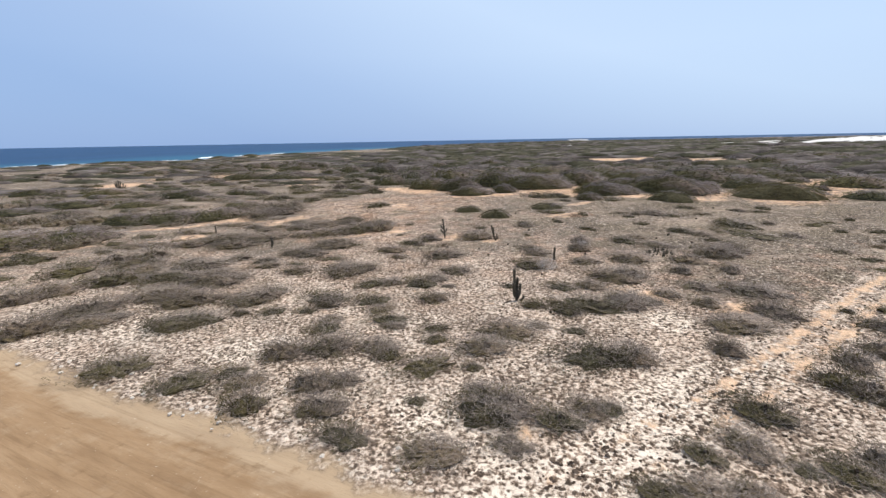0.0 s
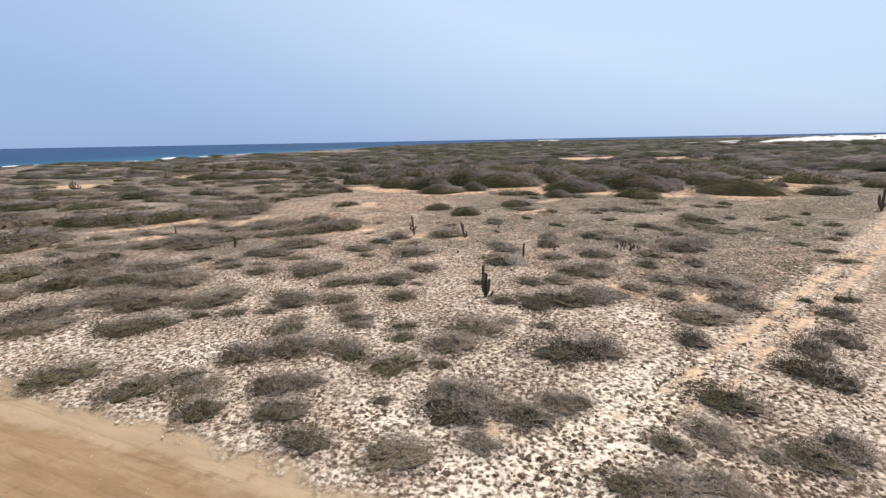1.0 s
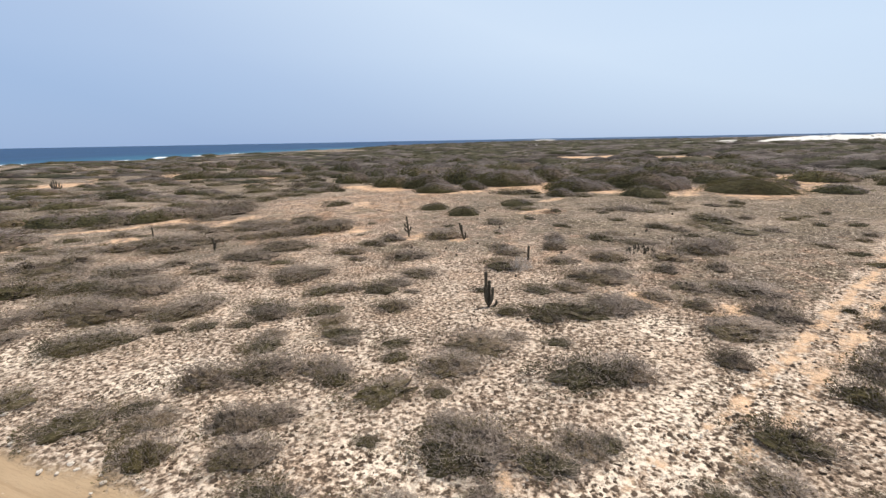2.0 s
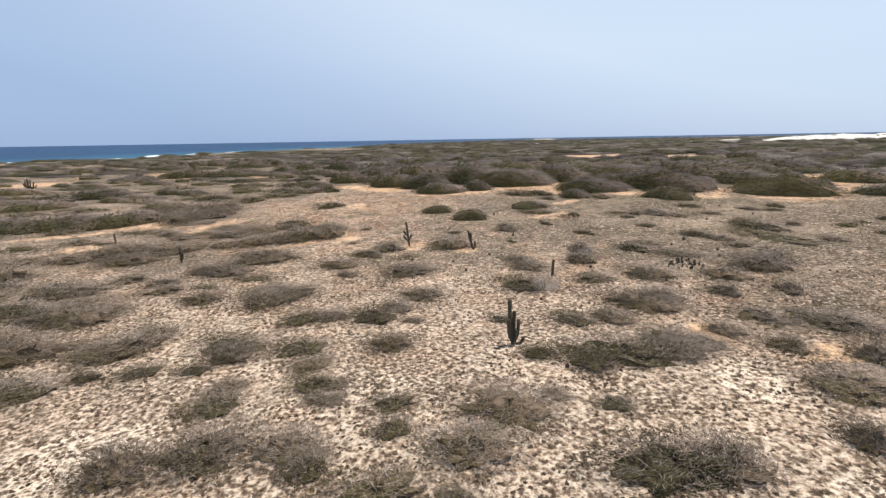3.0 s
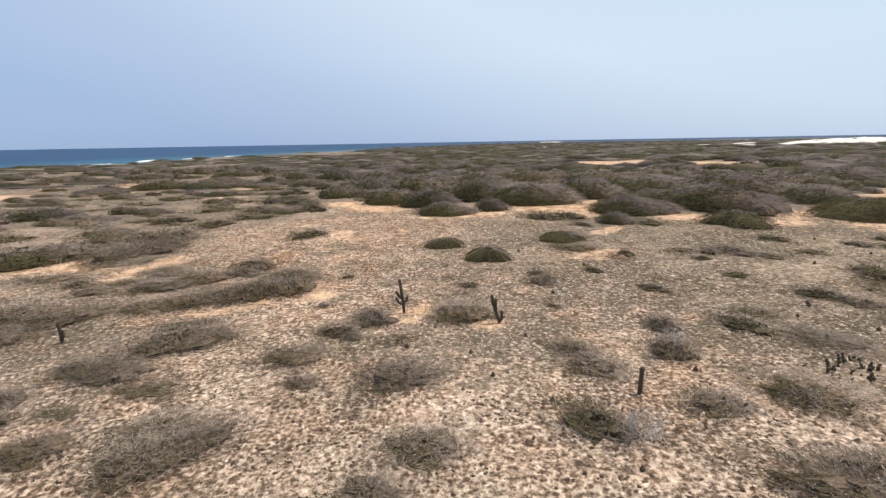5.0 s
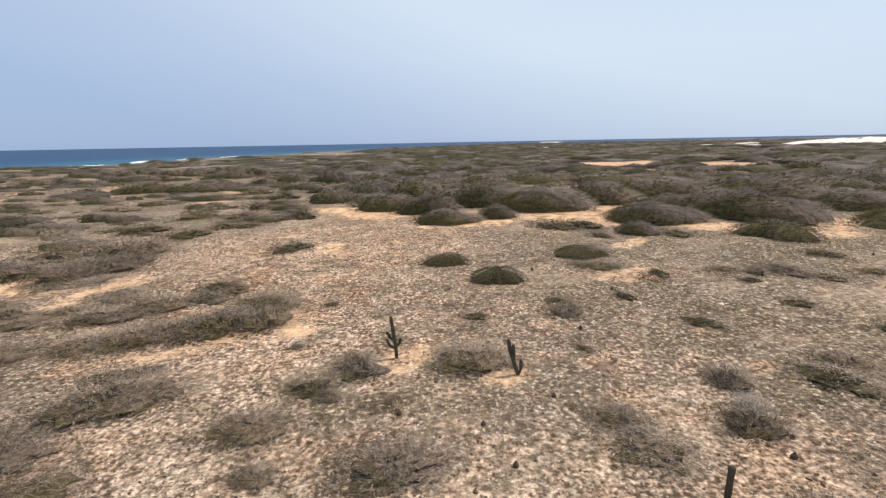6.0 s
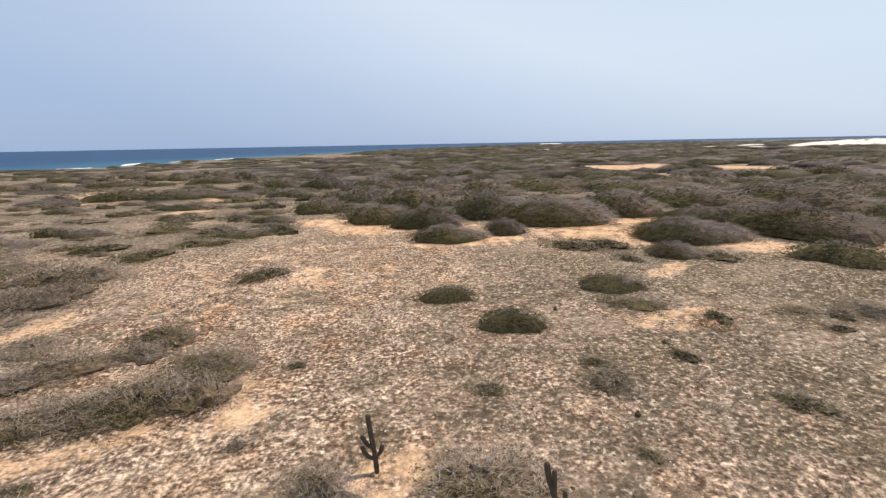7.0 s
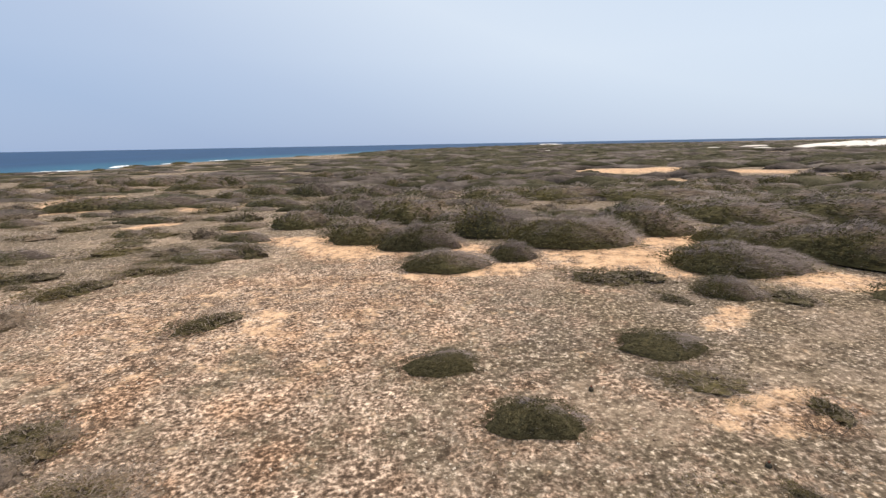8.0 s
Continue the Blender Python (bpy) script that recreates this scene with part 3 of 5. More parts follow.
def cushion_model(kind, seed, detail=1.0):
    """A close-grown cushion, two metres wide and one high before scaling: leafy to windward, bare grey twigs on top and to leeward."""
    rng = np.random.default_rng(seed)
    root = new(kind + "_shrub")
    many, leafy, twig, leaf, bare = {"green": (1200, 2600, 0.075, 0.024, 0.98), "thicket": (3000, 2000, 0.115, 0.021, 0.34)}[kind]
    many, leafy = int(many * detail), int(leafy * detail)
    twig, leaf, thick = twig / detail ** 0.2, leaf / detail ** 0.45, (0.0046 if kind == "green" else 0.0028) / detail ** 0.4
    lumps = [(f, rng.uniform(0, 6.28), a) for f, a in ((2, 0.10), (3, 0.11), (4, 0.08), (6, 0.06), (9, 0.04))]
    shift = Vector(rng.uniform(-40, 40, 3))

    def skin(az, r):
        """A point of the crown's outside, by heading and the share of the way out."""
        edge = 1 + sum(a * math.cos(f * az + p) for f, p, a in lumps)
        x, y = r * edge * math.cos(az), r * edge * math.sin(az)
        bump = noise.noise(Vector((x * 2.1, y * 2.1, 0)) + shift) * 0.34 + noise.noise(Vector((x * 5, y * 5, 3)) + shift) * 0.24
        return Vector((x, y, max(0.0, 1 - r ** 2.3) ** (0.78 if kind == "green" else 0.7) * (0.9 + bump * (0.45 if kind == "green" else 0.8))))

    v, f = [], []
    n = 14
    foot = rng.normal(size=(n, 3)) * (0.25, 0.25, 0.0) + (0, 0, -0.06)
    tips = np.array([skin(a, 0.75) for a in rng.uniform(0, 6.28, n)]) * 0.9
    spikes(v, f, foot, tips, np.full(n, 0.02))
    link_mesh("stem", v, f, BARK, root)
    out = [[], []]
    for _ in range(3 * (many + leafy)):
        az, r = rng.uniform(0, 6.28), math.sqrt(rng.uniform(0.0, 1.0))
        p = skin(az, r)
        grey = p.x * 0.4 + p.y * 0.3 + p.z * 0.8 + noise.noise(p * 1.9 + shift) * 0.8 + rng.normal() * 0.22 > bare
        if len(out[grey]) < (leafy, many)[grey]:
            out[grey].append((p.x, p.y, p.z))
    top = np.array(out[1]).reshape(-1, 3)
    low = np.array(out[0]).reshape(-1, 3)
    # dead twigs, swept over by the steady wind
    v, f = [], []
    k = len(top)
    way = top * (0.8, 0.8, 0.5) + (0.5, 0.0, 0.22) + rng.normal(size=(k, 3)) * 0.42
    way /= np.linalg.norm(way, axis=1, keepdims=True)
    length = rng.uniform(0.5, 1.7, (k, 1)) * twig
    starts, ends = top * 0.95 - way * length * 0.5, top * 0.97 + way * length * 0.6
    starts[:, 2], ends[:, 2] = np.maximum(starts[:, 2], -0.02), np.maximum(ends[:, 2], 0.01)
    spikes(v, f, starts, ends, rng.uniform(0.6, 1.5, k) * thick)
    link_mesh("crown", v, f, MOUND_TWIG, root)
    # leaves and leafy shoots
    v, f = [], []
    k = len(low)
    way = low * (0.9, 0.9, 0.5) + (0.2, 0.0, 0.4) + rng.normal(size=(k, 3)) * 0.45
    way /= np.linalg.norm(way, axis=1, keepdims=True)
    length = rng.uniform(0.4, 1.4, (k, 1)) * twig
    half = k // 2
    base = np.maximum(low - way * length * 0.45, (-9, -9, -0.02))
    spikes(v, f, base[:half], np.maximum(low + way * length * 0.5, (-9, -9, 0.01))[:half], rng.uniform(0.8, 1.6, half) * thick * 1.3)
    q = low * rng.uniform(0.9, 1.1, (k, 1))
    leaves(v, f, np.maximum(q, (-9, -9, 0.015)), leaf, rng)
    link_mesh("foliage", v, f, GREEN_LEAF if kind == "green" else MOUND_LEAF, root)
    # solid core added to close the gaps behind twigs and leaves
    v, f = [], []
    base, ring, rows = len(v), 20, (0.99, 0.9, 0.75, 0.55, 0.3, 0.08)
    for r in rows:
        for i in range(ring):
            p = skin(6.2832 * i / ring, r) * 0.84
            v.append((p.x, p.y, p.z - 0.03))
    for j in range(len(rows) - 1):
        for i in range(ring):
            a, b = base + j * ring + i, base + j * ring + (i + 1) % ring
            f.append((a, b, b + ring, a + ring))
    f.append(tuple(base + (len(rows) - 1) * ring + i for i in range(ring)))
    link_mesh("branchwork", v, f, GREEN_HEART if kind == "green" else HEARTWOOD, root)
    return root


def shrub_model(kind, seed, detail=1.0):
    """One shrub, two metres wide and one high before scaling: stems, twigs and leaves."""
    if kind in ("green", "thicket"):
        return cushion_model(kind, seed, detail)
    rng = np.random.default_rng(seed)
    lumps = [(f, rng.uniform(0, 6.28), a) for f, a in ((2, 0.14), (3, 0.12), (5, 0.08), (7, 0.05))]
    many, leafy, size = {"grey": (1450, 620, 0.027), "olive": (1050, 900, 0.03), "rust": (700, 250, 0.03), "bleached": (520, 0, 0.03), "mat": (520, 420, 0.03)}[kind]
    many, leafy, size = int(many * detail), int(leafy * detail ** 0.7), size / detail ** 0.3
    wood = {"rust": RUST_TWIG, "bleached": PALE_TWIG}.get(kind, GREY_TWIG)
    root = new("herb_mat" if kind == "mat" else kind + "_shrub")
    # stems: bent limbs from the root
    v, f = [], []
    n = 16
    tips = dome_points(rng, n, lumps, 0.6) * (0.85, 0.85, 0.8)
    foot = rng.normal(size=(n, 3)) * (0.08, 0.08, 0.0) + (0, 0, -0.06)
    knee = foot * 0.45 + tips * (0.5, 0.5, 0.35) + rng.normal(size=(n, 3)) * 0.05
    spikes(v, f, foot, knee + (knee - foot) * 0.25, np.full(n, 0.03))
    spikes(v, f, knee, tips, np.full(n, 0.02))
    if kind != "mat":
        link_mesh("stem", v, f, PALE_TWIG if kind == "bleached" else BARK, root)
    # twigs: short, out and upward, bent by the steady wind
    v, f = [], []
    p = dome_points(rng, many, lumps, 0.25) * rng.uniform(0.82, 1.0, (many, 1))
    out = p - (0, 0, -0.25)
    out /= np.linalg.norm(out, axis=1, keepdims=True)
    way = out + rng.normal(size=(many, 3)) * 0.55 + (-0.15, 0, 0.1)
    way /= np.linalg.norm(way, axis=1, keepdims=True)
    length = rng.uniform(0.10, 0.34, (many, 1)) * (0.62 if detail > 1.2 else 1.0)
    ends = p + way * length * 0.45
    ends[:, 2] = np.maximum(ends[:, 2], 0.02)
    starts = p - way * length * 0.55
    starts[:, 2] = np.maximum(starts[:, 2], -0.03)
    spikes(v, f, starts, ends, rng.uniform(0.003, 0.0068, many) / detail ** 0.35 * (1.5 if kind == "bleached" else 1.0))
    link_mesh("crown", v, f, wood, root)
    if leafy:
        v, f = [], []
        q = dome_points(rng, leafy, lumps, 0.35)
        if kind in ("grey", "olive"):
            # leaves hold on in clumps, most of them low and to windward
            q = dome_points(rng, 4 * leafy, lumps, 0.35)
            shift = Vector(rng.uniform(-40, 40, 3))
            held = np.array([noise.noise(Vector(c) * 1.7 + shift) for c in q]) - 0.35 * q[:, 0] - 0.3 * q[:, 2] + rng.normal(size=len(q)) * 0.12
            q = q[np.argsort(-held)[:leafy]]
        q[:, 2] = np.maximum(q[:, 2] * 0.96, 0.02)
        leaves(v, f, q, size, rng)
        link_mesh("foliage", v, f, TUFT if kind == "rust" else OLIVE_LEAF, root)
        if kind in ("grey", "olive"):
            v, f = [], []
            heart(v, f, lumps, 0.56, rng)
            link_mesh("branchwork", v, f, GREY_HEART if kind == "grey" else OLIVE_HEART, root)
    return root


LABELS = {
    "grey": "leafless grey twiggy shrub bent by the wind on dry ground",
    "olive": "low olive shrub with grey twigs on pale stony ground",
    "green": "dense dark olive cushion shrub with grey twigs on dry ground",
    "thicket": "broad wind-shorn thicket, olive below with grey twigs above",
    "rust": "small dried reddish brown shrub on dry ground",
    "mat": "low straggling mat of grey-green herbs on stony ground",
    "bleached": "dead shrub of bare bleached white twigs",
}
SIZES = {"grey": (2.6, 5.5), "olive": (2.6, 5.0), "green": (2.2, 4.5), "thicket": (5.0, 9.0), "rust": (1.4, 2.6), "mat": (1.2, 2.2), "bleached": (1.0, 3.0)}
MODELS = {}
for kind, count in (("grey", 6), ("olive", 5), ("green", 5), ("thicket", 6), ("rust", 2), ("bleached", 2), ("mat", 5)):
    for level, detail in enumerate((0.8, 0.28, 0.09) if kind == "thicket" else (0.24, 0.24, 0.22) if kind == "mat" else (1.0, 0.5, 0.28, 1.7) if kind in ("grey", "olive") else (1.0, 0.52, 0.32, 3.0) if kind == "green" else (1.0, 0.52, 0.32)):
        MODELS[kind, level] = [tagged(shrub_model(kind, 100 * count + i, detail), LABELS[kind], "herbs" if kind == "mat" else "shrub", "herb mats" if kind == "mat" else kind + " shrubs") for i in range(count)]
turn = random.Random(4)
PLACED = []


def shrub(kind, x, y, wide, deep, high, heading):
    """A shrub of that width, depth and height, its width square to the heading."""
    if kind == "thicket":
        level = 0 if y < 88 and -18 < x < 42 else 1 if y < 98 and -26 < x < 50 else 2
    else:
        level = 3 if kind == "green" and 7 < wide < 20 and y < 90 else 2 if kind == "mat" or y > 82 or abs(x) > 32 else 0 if y < 66 and wide > 3.4 and abs(x) < 26 else 1 if y > 46 or abs(x) > 15 else 0
    if kind in ("grey", "olive") and wide > 3.6 and y < 50 and abs(x) < 24:
        level = 3
    slot = turn.choice(MODELS[kind, level])
    flip = turn.uniform(-12, 12) if kind in ("green", "thicket") else turn.uniform(-28, 28)
    if kind in ("grey", "olive"):
        wide, deep = wide * 1.34, deep * 1.34
    if kind == "green":
        high = high * (1.18 if wide > 5.5 else 1.0)
    m = pose(x, y, ground_z(x, y) - 0.02, 0, 0, heading + flip) @ Matrix.Diagonal((wide / 2, deep / 2, high, 1))
    ob = copy_thing(slot, m)
    size = "broad" if wide > SIZES[kind][1] else "small" if wide < SIZES[kind][0] else ""
    if size:
        tagged(ob, size + " " + LABELS[kind].replace("broad ", "").replace("low ", "").replace("small ", ""), "herbs" if kind == "mat" else "shrub", "herb mats" if kind == "mat" else kind + " shrubs")
    PLACED.append((x, y, wide))


shrub("olive", -16.66, 21.57, 3.77, 3.01, 0.79, 38)
shrub("olive", -12.46, 20.15, 3.16, 2.53, 0.66, 32)
shrub("olive", -8.70, 17.91, 2.28, 1.83, 1.13, 26)
shrub("grey", -9.60, 20.06, 2.28, 1.82, 0.50, 26)
shrub("olive", -10.61, 20.86, 1.85, 1.48, 0.58, 27)
shrub("olive", -16.53, 27.09, 4.33, 2.60, 0.92, 31)
shrub("grey", -21.40, 28.36, 2.12, 1.69, 0.44, 37)
shrub("grey", -13.41, 31.13, 4.16, 2.49, 1.12, 23)
shrub("olive", -8.41, 30.73, 3.33, 2.67, 0.79, 15)
shrub("olive", -7.44, 26.14, 2.57, 2.05, 0.54, 16)
shrub("olive", -5.25, 30.29, 2.57, 2.06, 0.72, 10)
shrub("olive", -3.90, 27.08, 2.48, 1.98, 0.52, 8)
shrub("grey", -8.94, 22.74, 2.54, 2.03, 1.24, 21)
shrub("grey", -6.60, 23.36, 3.29, 2.63, 1.13, 16)
shrub("grey", -4.04, 23.35, 2.73, 2.18, 0.76, 10)
shrub("grey", -6.39, 19.45, 2.21, 1.76, 1.09, 18)
shrub("grey", -5.40, 17.59, 2.45, 1.96, 0.92, 17)
shrub("grey", -5.07, 19.86, 2.12, 1.70, 0.68, 14)
shrub("olive", -4.15, 15.61, 2.30, 1.84, 0.69, 15)
shrub("olive", -1.25, 21.12, 3.11, 2.48, 0.65, 3)
shrub("olive", -3.30, 22.33, 1.67, 1.34, 0.85, 8)
shrub("grey", -0.76, 14.85, 2.83, 2.26, 0.59, 3)
shrub("grey", -25.34, 25.92, 4.21, 2.53, 1.50, 44)
shrub("grey", -31.08, 31.29, 4.26, 2.55, 1.50, 45)
shrub("grey", -23.86, 29.43, 5.40, 3.24, 1.13, 39)
shrub("grey", -20.45, 31.69, 4.25, 2.55, 1.19, 33)
shrub("grey", -17.78, 30.81, 4.86, 2.92, 1.23, 30)
shrub("olive", -26.86, 35.65, 4.76, 2.86, 1.50, 37)
shrub("grey", -29.70, 33.03, 4.46, 2.68, 1.30, 42)
shrub("grey", -30.84, 41.97, 3.38, 3.94, 1.26, 35)
shrub("grey", -28.07, 43.19, 3.65, 3.94, 1.30, 35)
shrub("grey", -18.40, 34.92, 5.86, 3.51, 1.23, 28)
shrub("grey", -21.59, 39.46, 5.20, 3.12, 1.09, 29)
shrub("olive", -32.41, 38.68, 5.16, 3.10, 1.08, 40)
shrub("olive", -22.67, 36.23, 4.81, 2.89, 1.01, 32)
shrub("olive", -39.47, 42.28, 5.13, 3.08, 1.25, 43)
shrub("grey", 1.93, 17.65, 3.68, 2.94, 1.15, -6)
shrub("olive", 1.19, 17.02, 2.77, 2.21, 1.08, -4)
shrub("grey", 1.99, 15.29, 1.96, 1.57, 0.41, -7)
shrub("grey", 1.44, 22.71, 3.04, 2.43, 0.93, -4)
shrub("grey", 2.97, 24.77, 3.85, 3.08, 0.81, -7)
shrub("olive", 6.94, 21.39, 4.29, 2.57, 1.31, -18)
shrub("grey", 8.60, 21.51, 2.38, 1.90, 1.17, -22)
shrub("olive", 4.00, 16.56, 2.30, 1.84, 0.72, -14)
shrub("grey", 5.28, 17.31, 1.97, 1.57, 0.64, -17)
shrub("olive", 6.17, 17.31, 1.54, 1.23, 0.54, -20)
shrub("olive", 8.25, 28.22, 5.03, 3.02, 1.06, -16)
shrub("grey", 10.98, 29.07, 3.46, 2.77, 0.73, -21)
shrub("grey", 11.70, 33.45, 4.74, 2.84, 0.99, -19)
shrub("olive", 5.00, 28.64, 1.74, 1.39, 0.59, -10)
shrub("olive", -0.91, 23.99, 1.63, 1.31, 0.55, 2)
shrub("olive", -0.96, 25.52, 1.88, 1.51, 0.40, 2)
shrub("grey", 13.34, 22.06, 1.95, 1.56, 0.98, -31)
shrub("grey", 15.69, 24.93, 3.86, 3.09, 0.81, -32)
shrub("grey", 18.55, 26.56, 3.48, 2.78, 0.97, -35)
shrub("grey", 15.44, 28.13, 2.03, 1.63, 0.76, -29)
shrub("grey", 19.74, 30.10, 3.90, 3.12, 0.82, -33)
shrub("olive", 16.38, 19.05, 2.24, 1.79, 1.03, -41)
shrub("grey", 18.23, 20.49, 2.27, 1.81, 1.12, -42)
shrub("grey", 17.04, 17.97, 2.45, 1.96, 1.20, -43)
shrub("grey", 20.32, 21.46, 2.36, 1.89, 1.16, -43)
shrub("olive", 11.85, 16.74, 2.61, 2.09, 1.00, -35)
shrub("olive", 8.45, 14.49, 1.77, 1.42, 0.51, -30)
shrub("grey", 10.17, 14.97, 2.46, 1.97, 0.58, -34)
shrub("grey", 7.71, 12.78, 2.48, 1.98, 0.52, -31)
shrub("olive", 6.35, 12.88, 1.85, 1.48, 0.39, -26)
shrub("grey", 9.13, 12.62, 1.82, 1.45, 0.46, -36)
shrub("olive", 12.62, 13.40, 2.24, 1.79, 0.68, -43)
shrub("olive", 11.40, 13.71, 1.43, 1.14, 0.30, -40)
shrub("grey", 14.00, 13.80, 1.96, 1.56, 0.88, -45)
shrub("grey", 22.80, 24.57, 2.37, 1.90, 0.90, -43)
shrub("olive", 22.86, 26.77, 0.82, 0.65, 0.47, -40)
shrub("grey", 1.08, 19.01, 1.44, 1.15, 0.38, -3)
shrub("olive", -1.58, 18.13, 1.16, 0.93, 0.29, 5)
shrub("grey", -3.45, 26.11, 1.61, 1.29, 0.34, 8)
shrub("grey", -7.49, 37.35, 4.02, 2.41, 0.84, 11)
shrub("grey", -0.65, 41.06, 3.40, 2.72, 0.84, 1)
shrub("olive", 0.92, 20.81, 1.31, 1.05, 0.38, -3)
shrub("grey", 13.80, 29.90, 2.15, 1.72, 0.61, -25)
shrub("grey", 10.94, 38.13, 2.71, 2.17, 0.69, -16)
shrub("olive", -5.99, 33.75, 2.52, 2.02, 0.56, 17)
shrub("grey", -4.51, 33.81, 1.95, 1.56, 0.68, 13)
shrub("olive", -2.35, 33.40, 2.61, 2.09, 0.95, 7)
shrub("grey", -1.29, 34.83, 2.30, 1.84, 0.48, 4)
shrub("grey", -1.30, 30.33, 2.44, 1.96, 0.77, 5)
shrub("grey", 0.20, 36.71, 3.16, 2.52, 0.66, -0)
shrub("grey", -5.65, 43.48, 3.14, 2.51, 0.66, 11)
shrub("grey", -4.74, 41.08, 1.64, 1.31, 0.42, 10)
shrub("grey", -8.61, 36.39, 3.08, 2.46, 1.14, 21)
shrub("grey", -8.94, 38.24, 3.17, 2.54, 0.67, 20)
shrub("grey", -12.64, 37.40, 2.92, 2.34, 0.61, 28)
shrub("grey", -15.55, 39.10, 2.68, 2.14, 0.56, 32)
shrub("grey", -8.20, 29.80, 2.07, 1.65, 0.90, 27)
shrub("olive", -9.34, 28.76, 1.40, 1.12, 0.45, 32)
shrub("grey", -4.54, 28.89, 2.06, 1.65, 0.43, 17)
shrub("grey", -7.48, 27.33, 1.87, 1.49, 0.39, 29)
shrub("olive", -14.93, 31.01, 2.08, 1.67, 0.44, 41)
shrub("olive", -12.94, 32.92, 2.07, 1.66, 0.56, 34)
shrub("olive", -13.51, 28.44, 1.27, 1.02, 0.51, 43)
shrub("olive", -11.51, 28.79, 1.85, 1.48, 0.54, 38)
shrub("grey", -16.99, 35.99, 2.87, 2.30, 0.60, 38)
shrub("olive", -23.31, 41.05, 3.16, 2.52, 0.66, 41)
shrub("grey", -19.44, 41.93, 3.26, 2.61, 0.69, 35)
shrub("grey", -16.42, 40.68, 2.83, 2.26, 0.59, 32)
shrub("grey", -13.01, 42.40, 3.65, 2.92, 0.77, 25)
shrub("grey", -21.98, 46.84, 4.57, 2.74, 0.96, 34)
shrub("grey", -27.11, 47.41, 4.24, 2.55, 0.89, 39)
shrub("grey", -11.67, 45.47, 5.84, 3.50, 1.23, 20)
shrub("grey", -14.59, 42.92, 3.06, 2.44, 0.64, 27)
shrub("grey", -2.24, 47.03, 2.36, 1.89, 0.94, 4)
shrub("rust", -0.78, 44.42, 1.76, 1.41, 0.60, 2)
shrub("olive", -4.12, 45.92, 1.91, 1.53, 0.63, 7)
shrub("grey", 2.43, 47.38, 3.56, 2.85, 1.20, -4)
shrub("rust", 4.03, 46.95, 1.99, 1.59, 0.66, -7)
shrub("grey", 7.95, 52.21, 2.29, 1.83, 0.61, -12)
shrub("grey", 7.01, 43.00, 2.47, 1.97, 0.52, -13)
shrub("grey", 7.34, 41.38, 2.99, 2.39, 0.63, -15)
shrub("olive", 6.14, 37.25, 2.99, 2.39, 0.96, -15)
shrub("bleached", 7.30, 36.60, 2.30, 1.90, 1.25, -17)
shrub("grey", 11.32, 42.22, 2.29, 1.83, 1.13, -22)
shrub("grey", 14.60, 38.55, 3.70, 2.80, 0.92, -30)
shrub("olive", 14.00, 38.15, 1.90, 1.60, 0.62, -30)
shrub("grey", 18.75, 37.58, 3.25, 2.60, 0.92, -38)
shrub("grey", 21.60, 38.78, 4.05, 2.43, 1.50, -41)
shrub("grey", 23.75, 39.94, 2.93, 2.35, 1.18, -42)
shrub("grey", 16.97, 34.77, 2.00, 1.60, 0.87, -39)
shrub("grey", 20.56, 34.66, 2.27, 1.81, 0.85, -45)
shrub("grey", 13.02, 34.22, 2.80, 2.24, 0.98, -32)
shrub("olive", 7.53, 31.84, 2.26, 1.81, 0.48, -23)
shrub("grey", 9.46, 31.86, 2.49, 2.00, 0.58, -28)
shrub("olive", 6.88, 27.62, 2.31, 1.85, 0.73, -26)
shrub("grey", 10.61, 28.03, 2.40, 1.92, 1.16, -37)
shrub("grey", 12.49, 28.86, 1.78, 1.42, 0.37, -40)
shrub("olive", 4.13, 32.62, 1.42, 1.13, 0.37, -12)
shrub("grey", 16.64, 31.37, 2.92, 2.34, 0.61, -43)
shrub("grey", 18.49, 31.28, 2.05, 1.64, 0.60, -47)
shrub("olive", 16.15, 44.65, 3.00, 2.40, 0.72, -28)
shrub("grey", 17.82, 45.98, 2.36, 1.88, 0.49, -29)
shrub("grey", 24.15, 46.75, 2.83, 2.26, 0.59, -36)
shrub("grey", 31.80, 44.48, 2.30, 1.84, 0.58, -46)
shrub("olive", 6.70, 24.75, 1.62, 1.30, 0.34, -31)
shrub("grey", 4.76, 25.44, 1.39, 1.11, 0.29, -22)
shrub("olive", 3.18, 52.68, 1.82, 1.46, 0.38, -7)
shrub("olive", 7.98, 54.20, 1.40, 1.12, 0.39, -18)
shrub("olive", 7.55, 48.31, 1.03, 0.83, 0.25, -23)
shrub("grey", -11.89, 58.86, 2.27, 1.81, 0.67, 25)
shrub("olive", -5.08, 55.44, 1.16, 0.93, 0.34, 13)
shrub("grey", -5.64, 49.82, 1.09, 0.87, 0.26, 19)
shrub("grey", -16.53, 51.32, 3.51, 2.80, 0.74, 41)
shrub("grey", -14.18, 51.74, 3.81, 3.05, 1.15, 36)
shrub("grey", -12.26, 52.27, 3.67, 2.93, 1.08, 32)
shrub("olive", -10.33, 52.50, 3.47, 2.78, 1.45, 28)
shrub("grey", -8.13, 52.85, 3.29, 2.63, 1.50, 22)
shrub("grey", -17.39, 54.64, 4.34, 2.61, 0.91, 38)
shrub("grey", -15.20, 56.11, 4.33, 2.60, 0.91, 33)
shrub("grey", -9.06, 56.29, 3.49, 2.79, 0.73, 21)
shrub("grey", -12.83, 57.34, 3.33, 2.66, 0.70, 28)
shrub("grey", -25.40, 63.03, 5.07, 3.04, 1.50, 40)
shrub("grey", -23.58, 65.22, 5.04, 3.02, 1.50, 36)
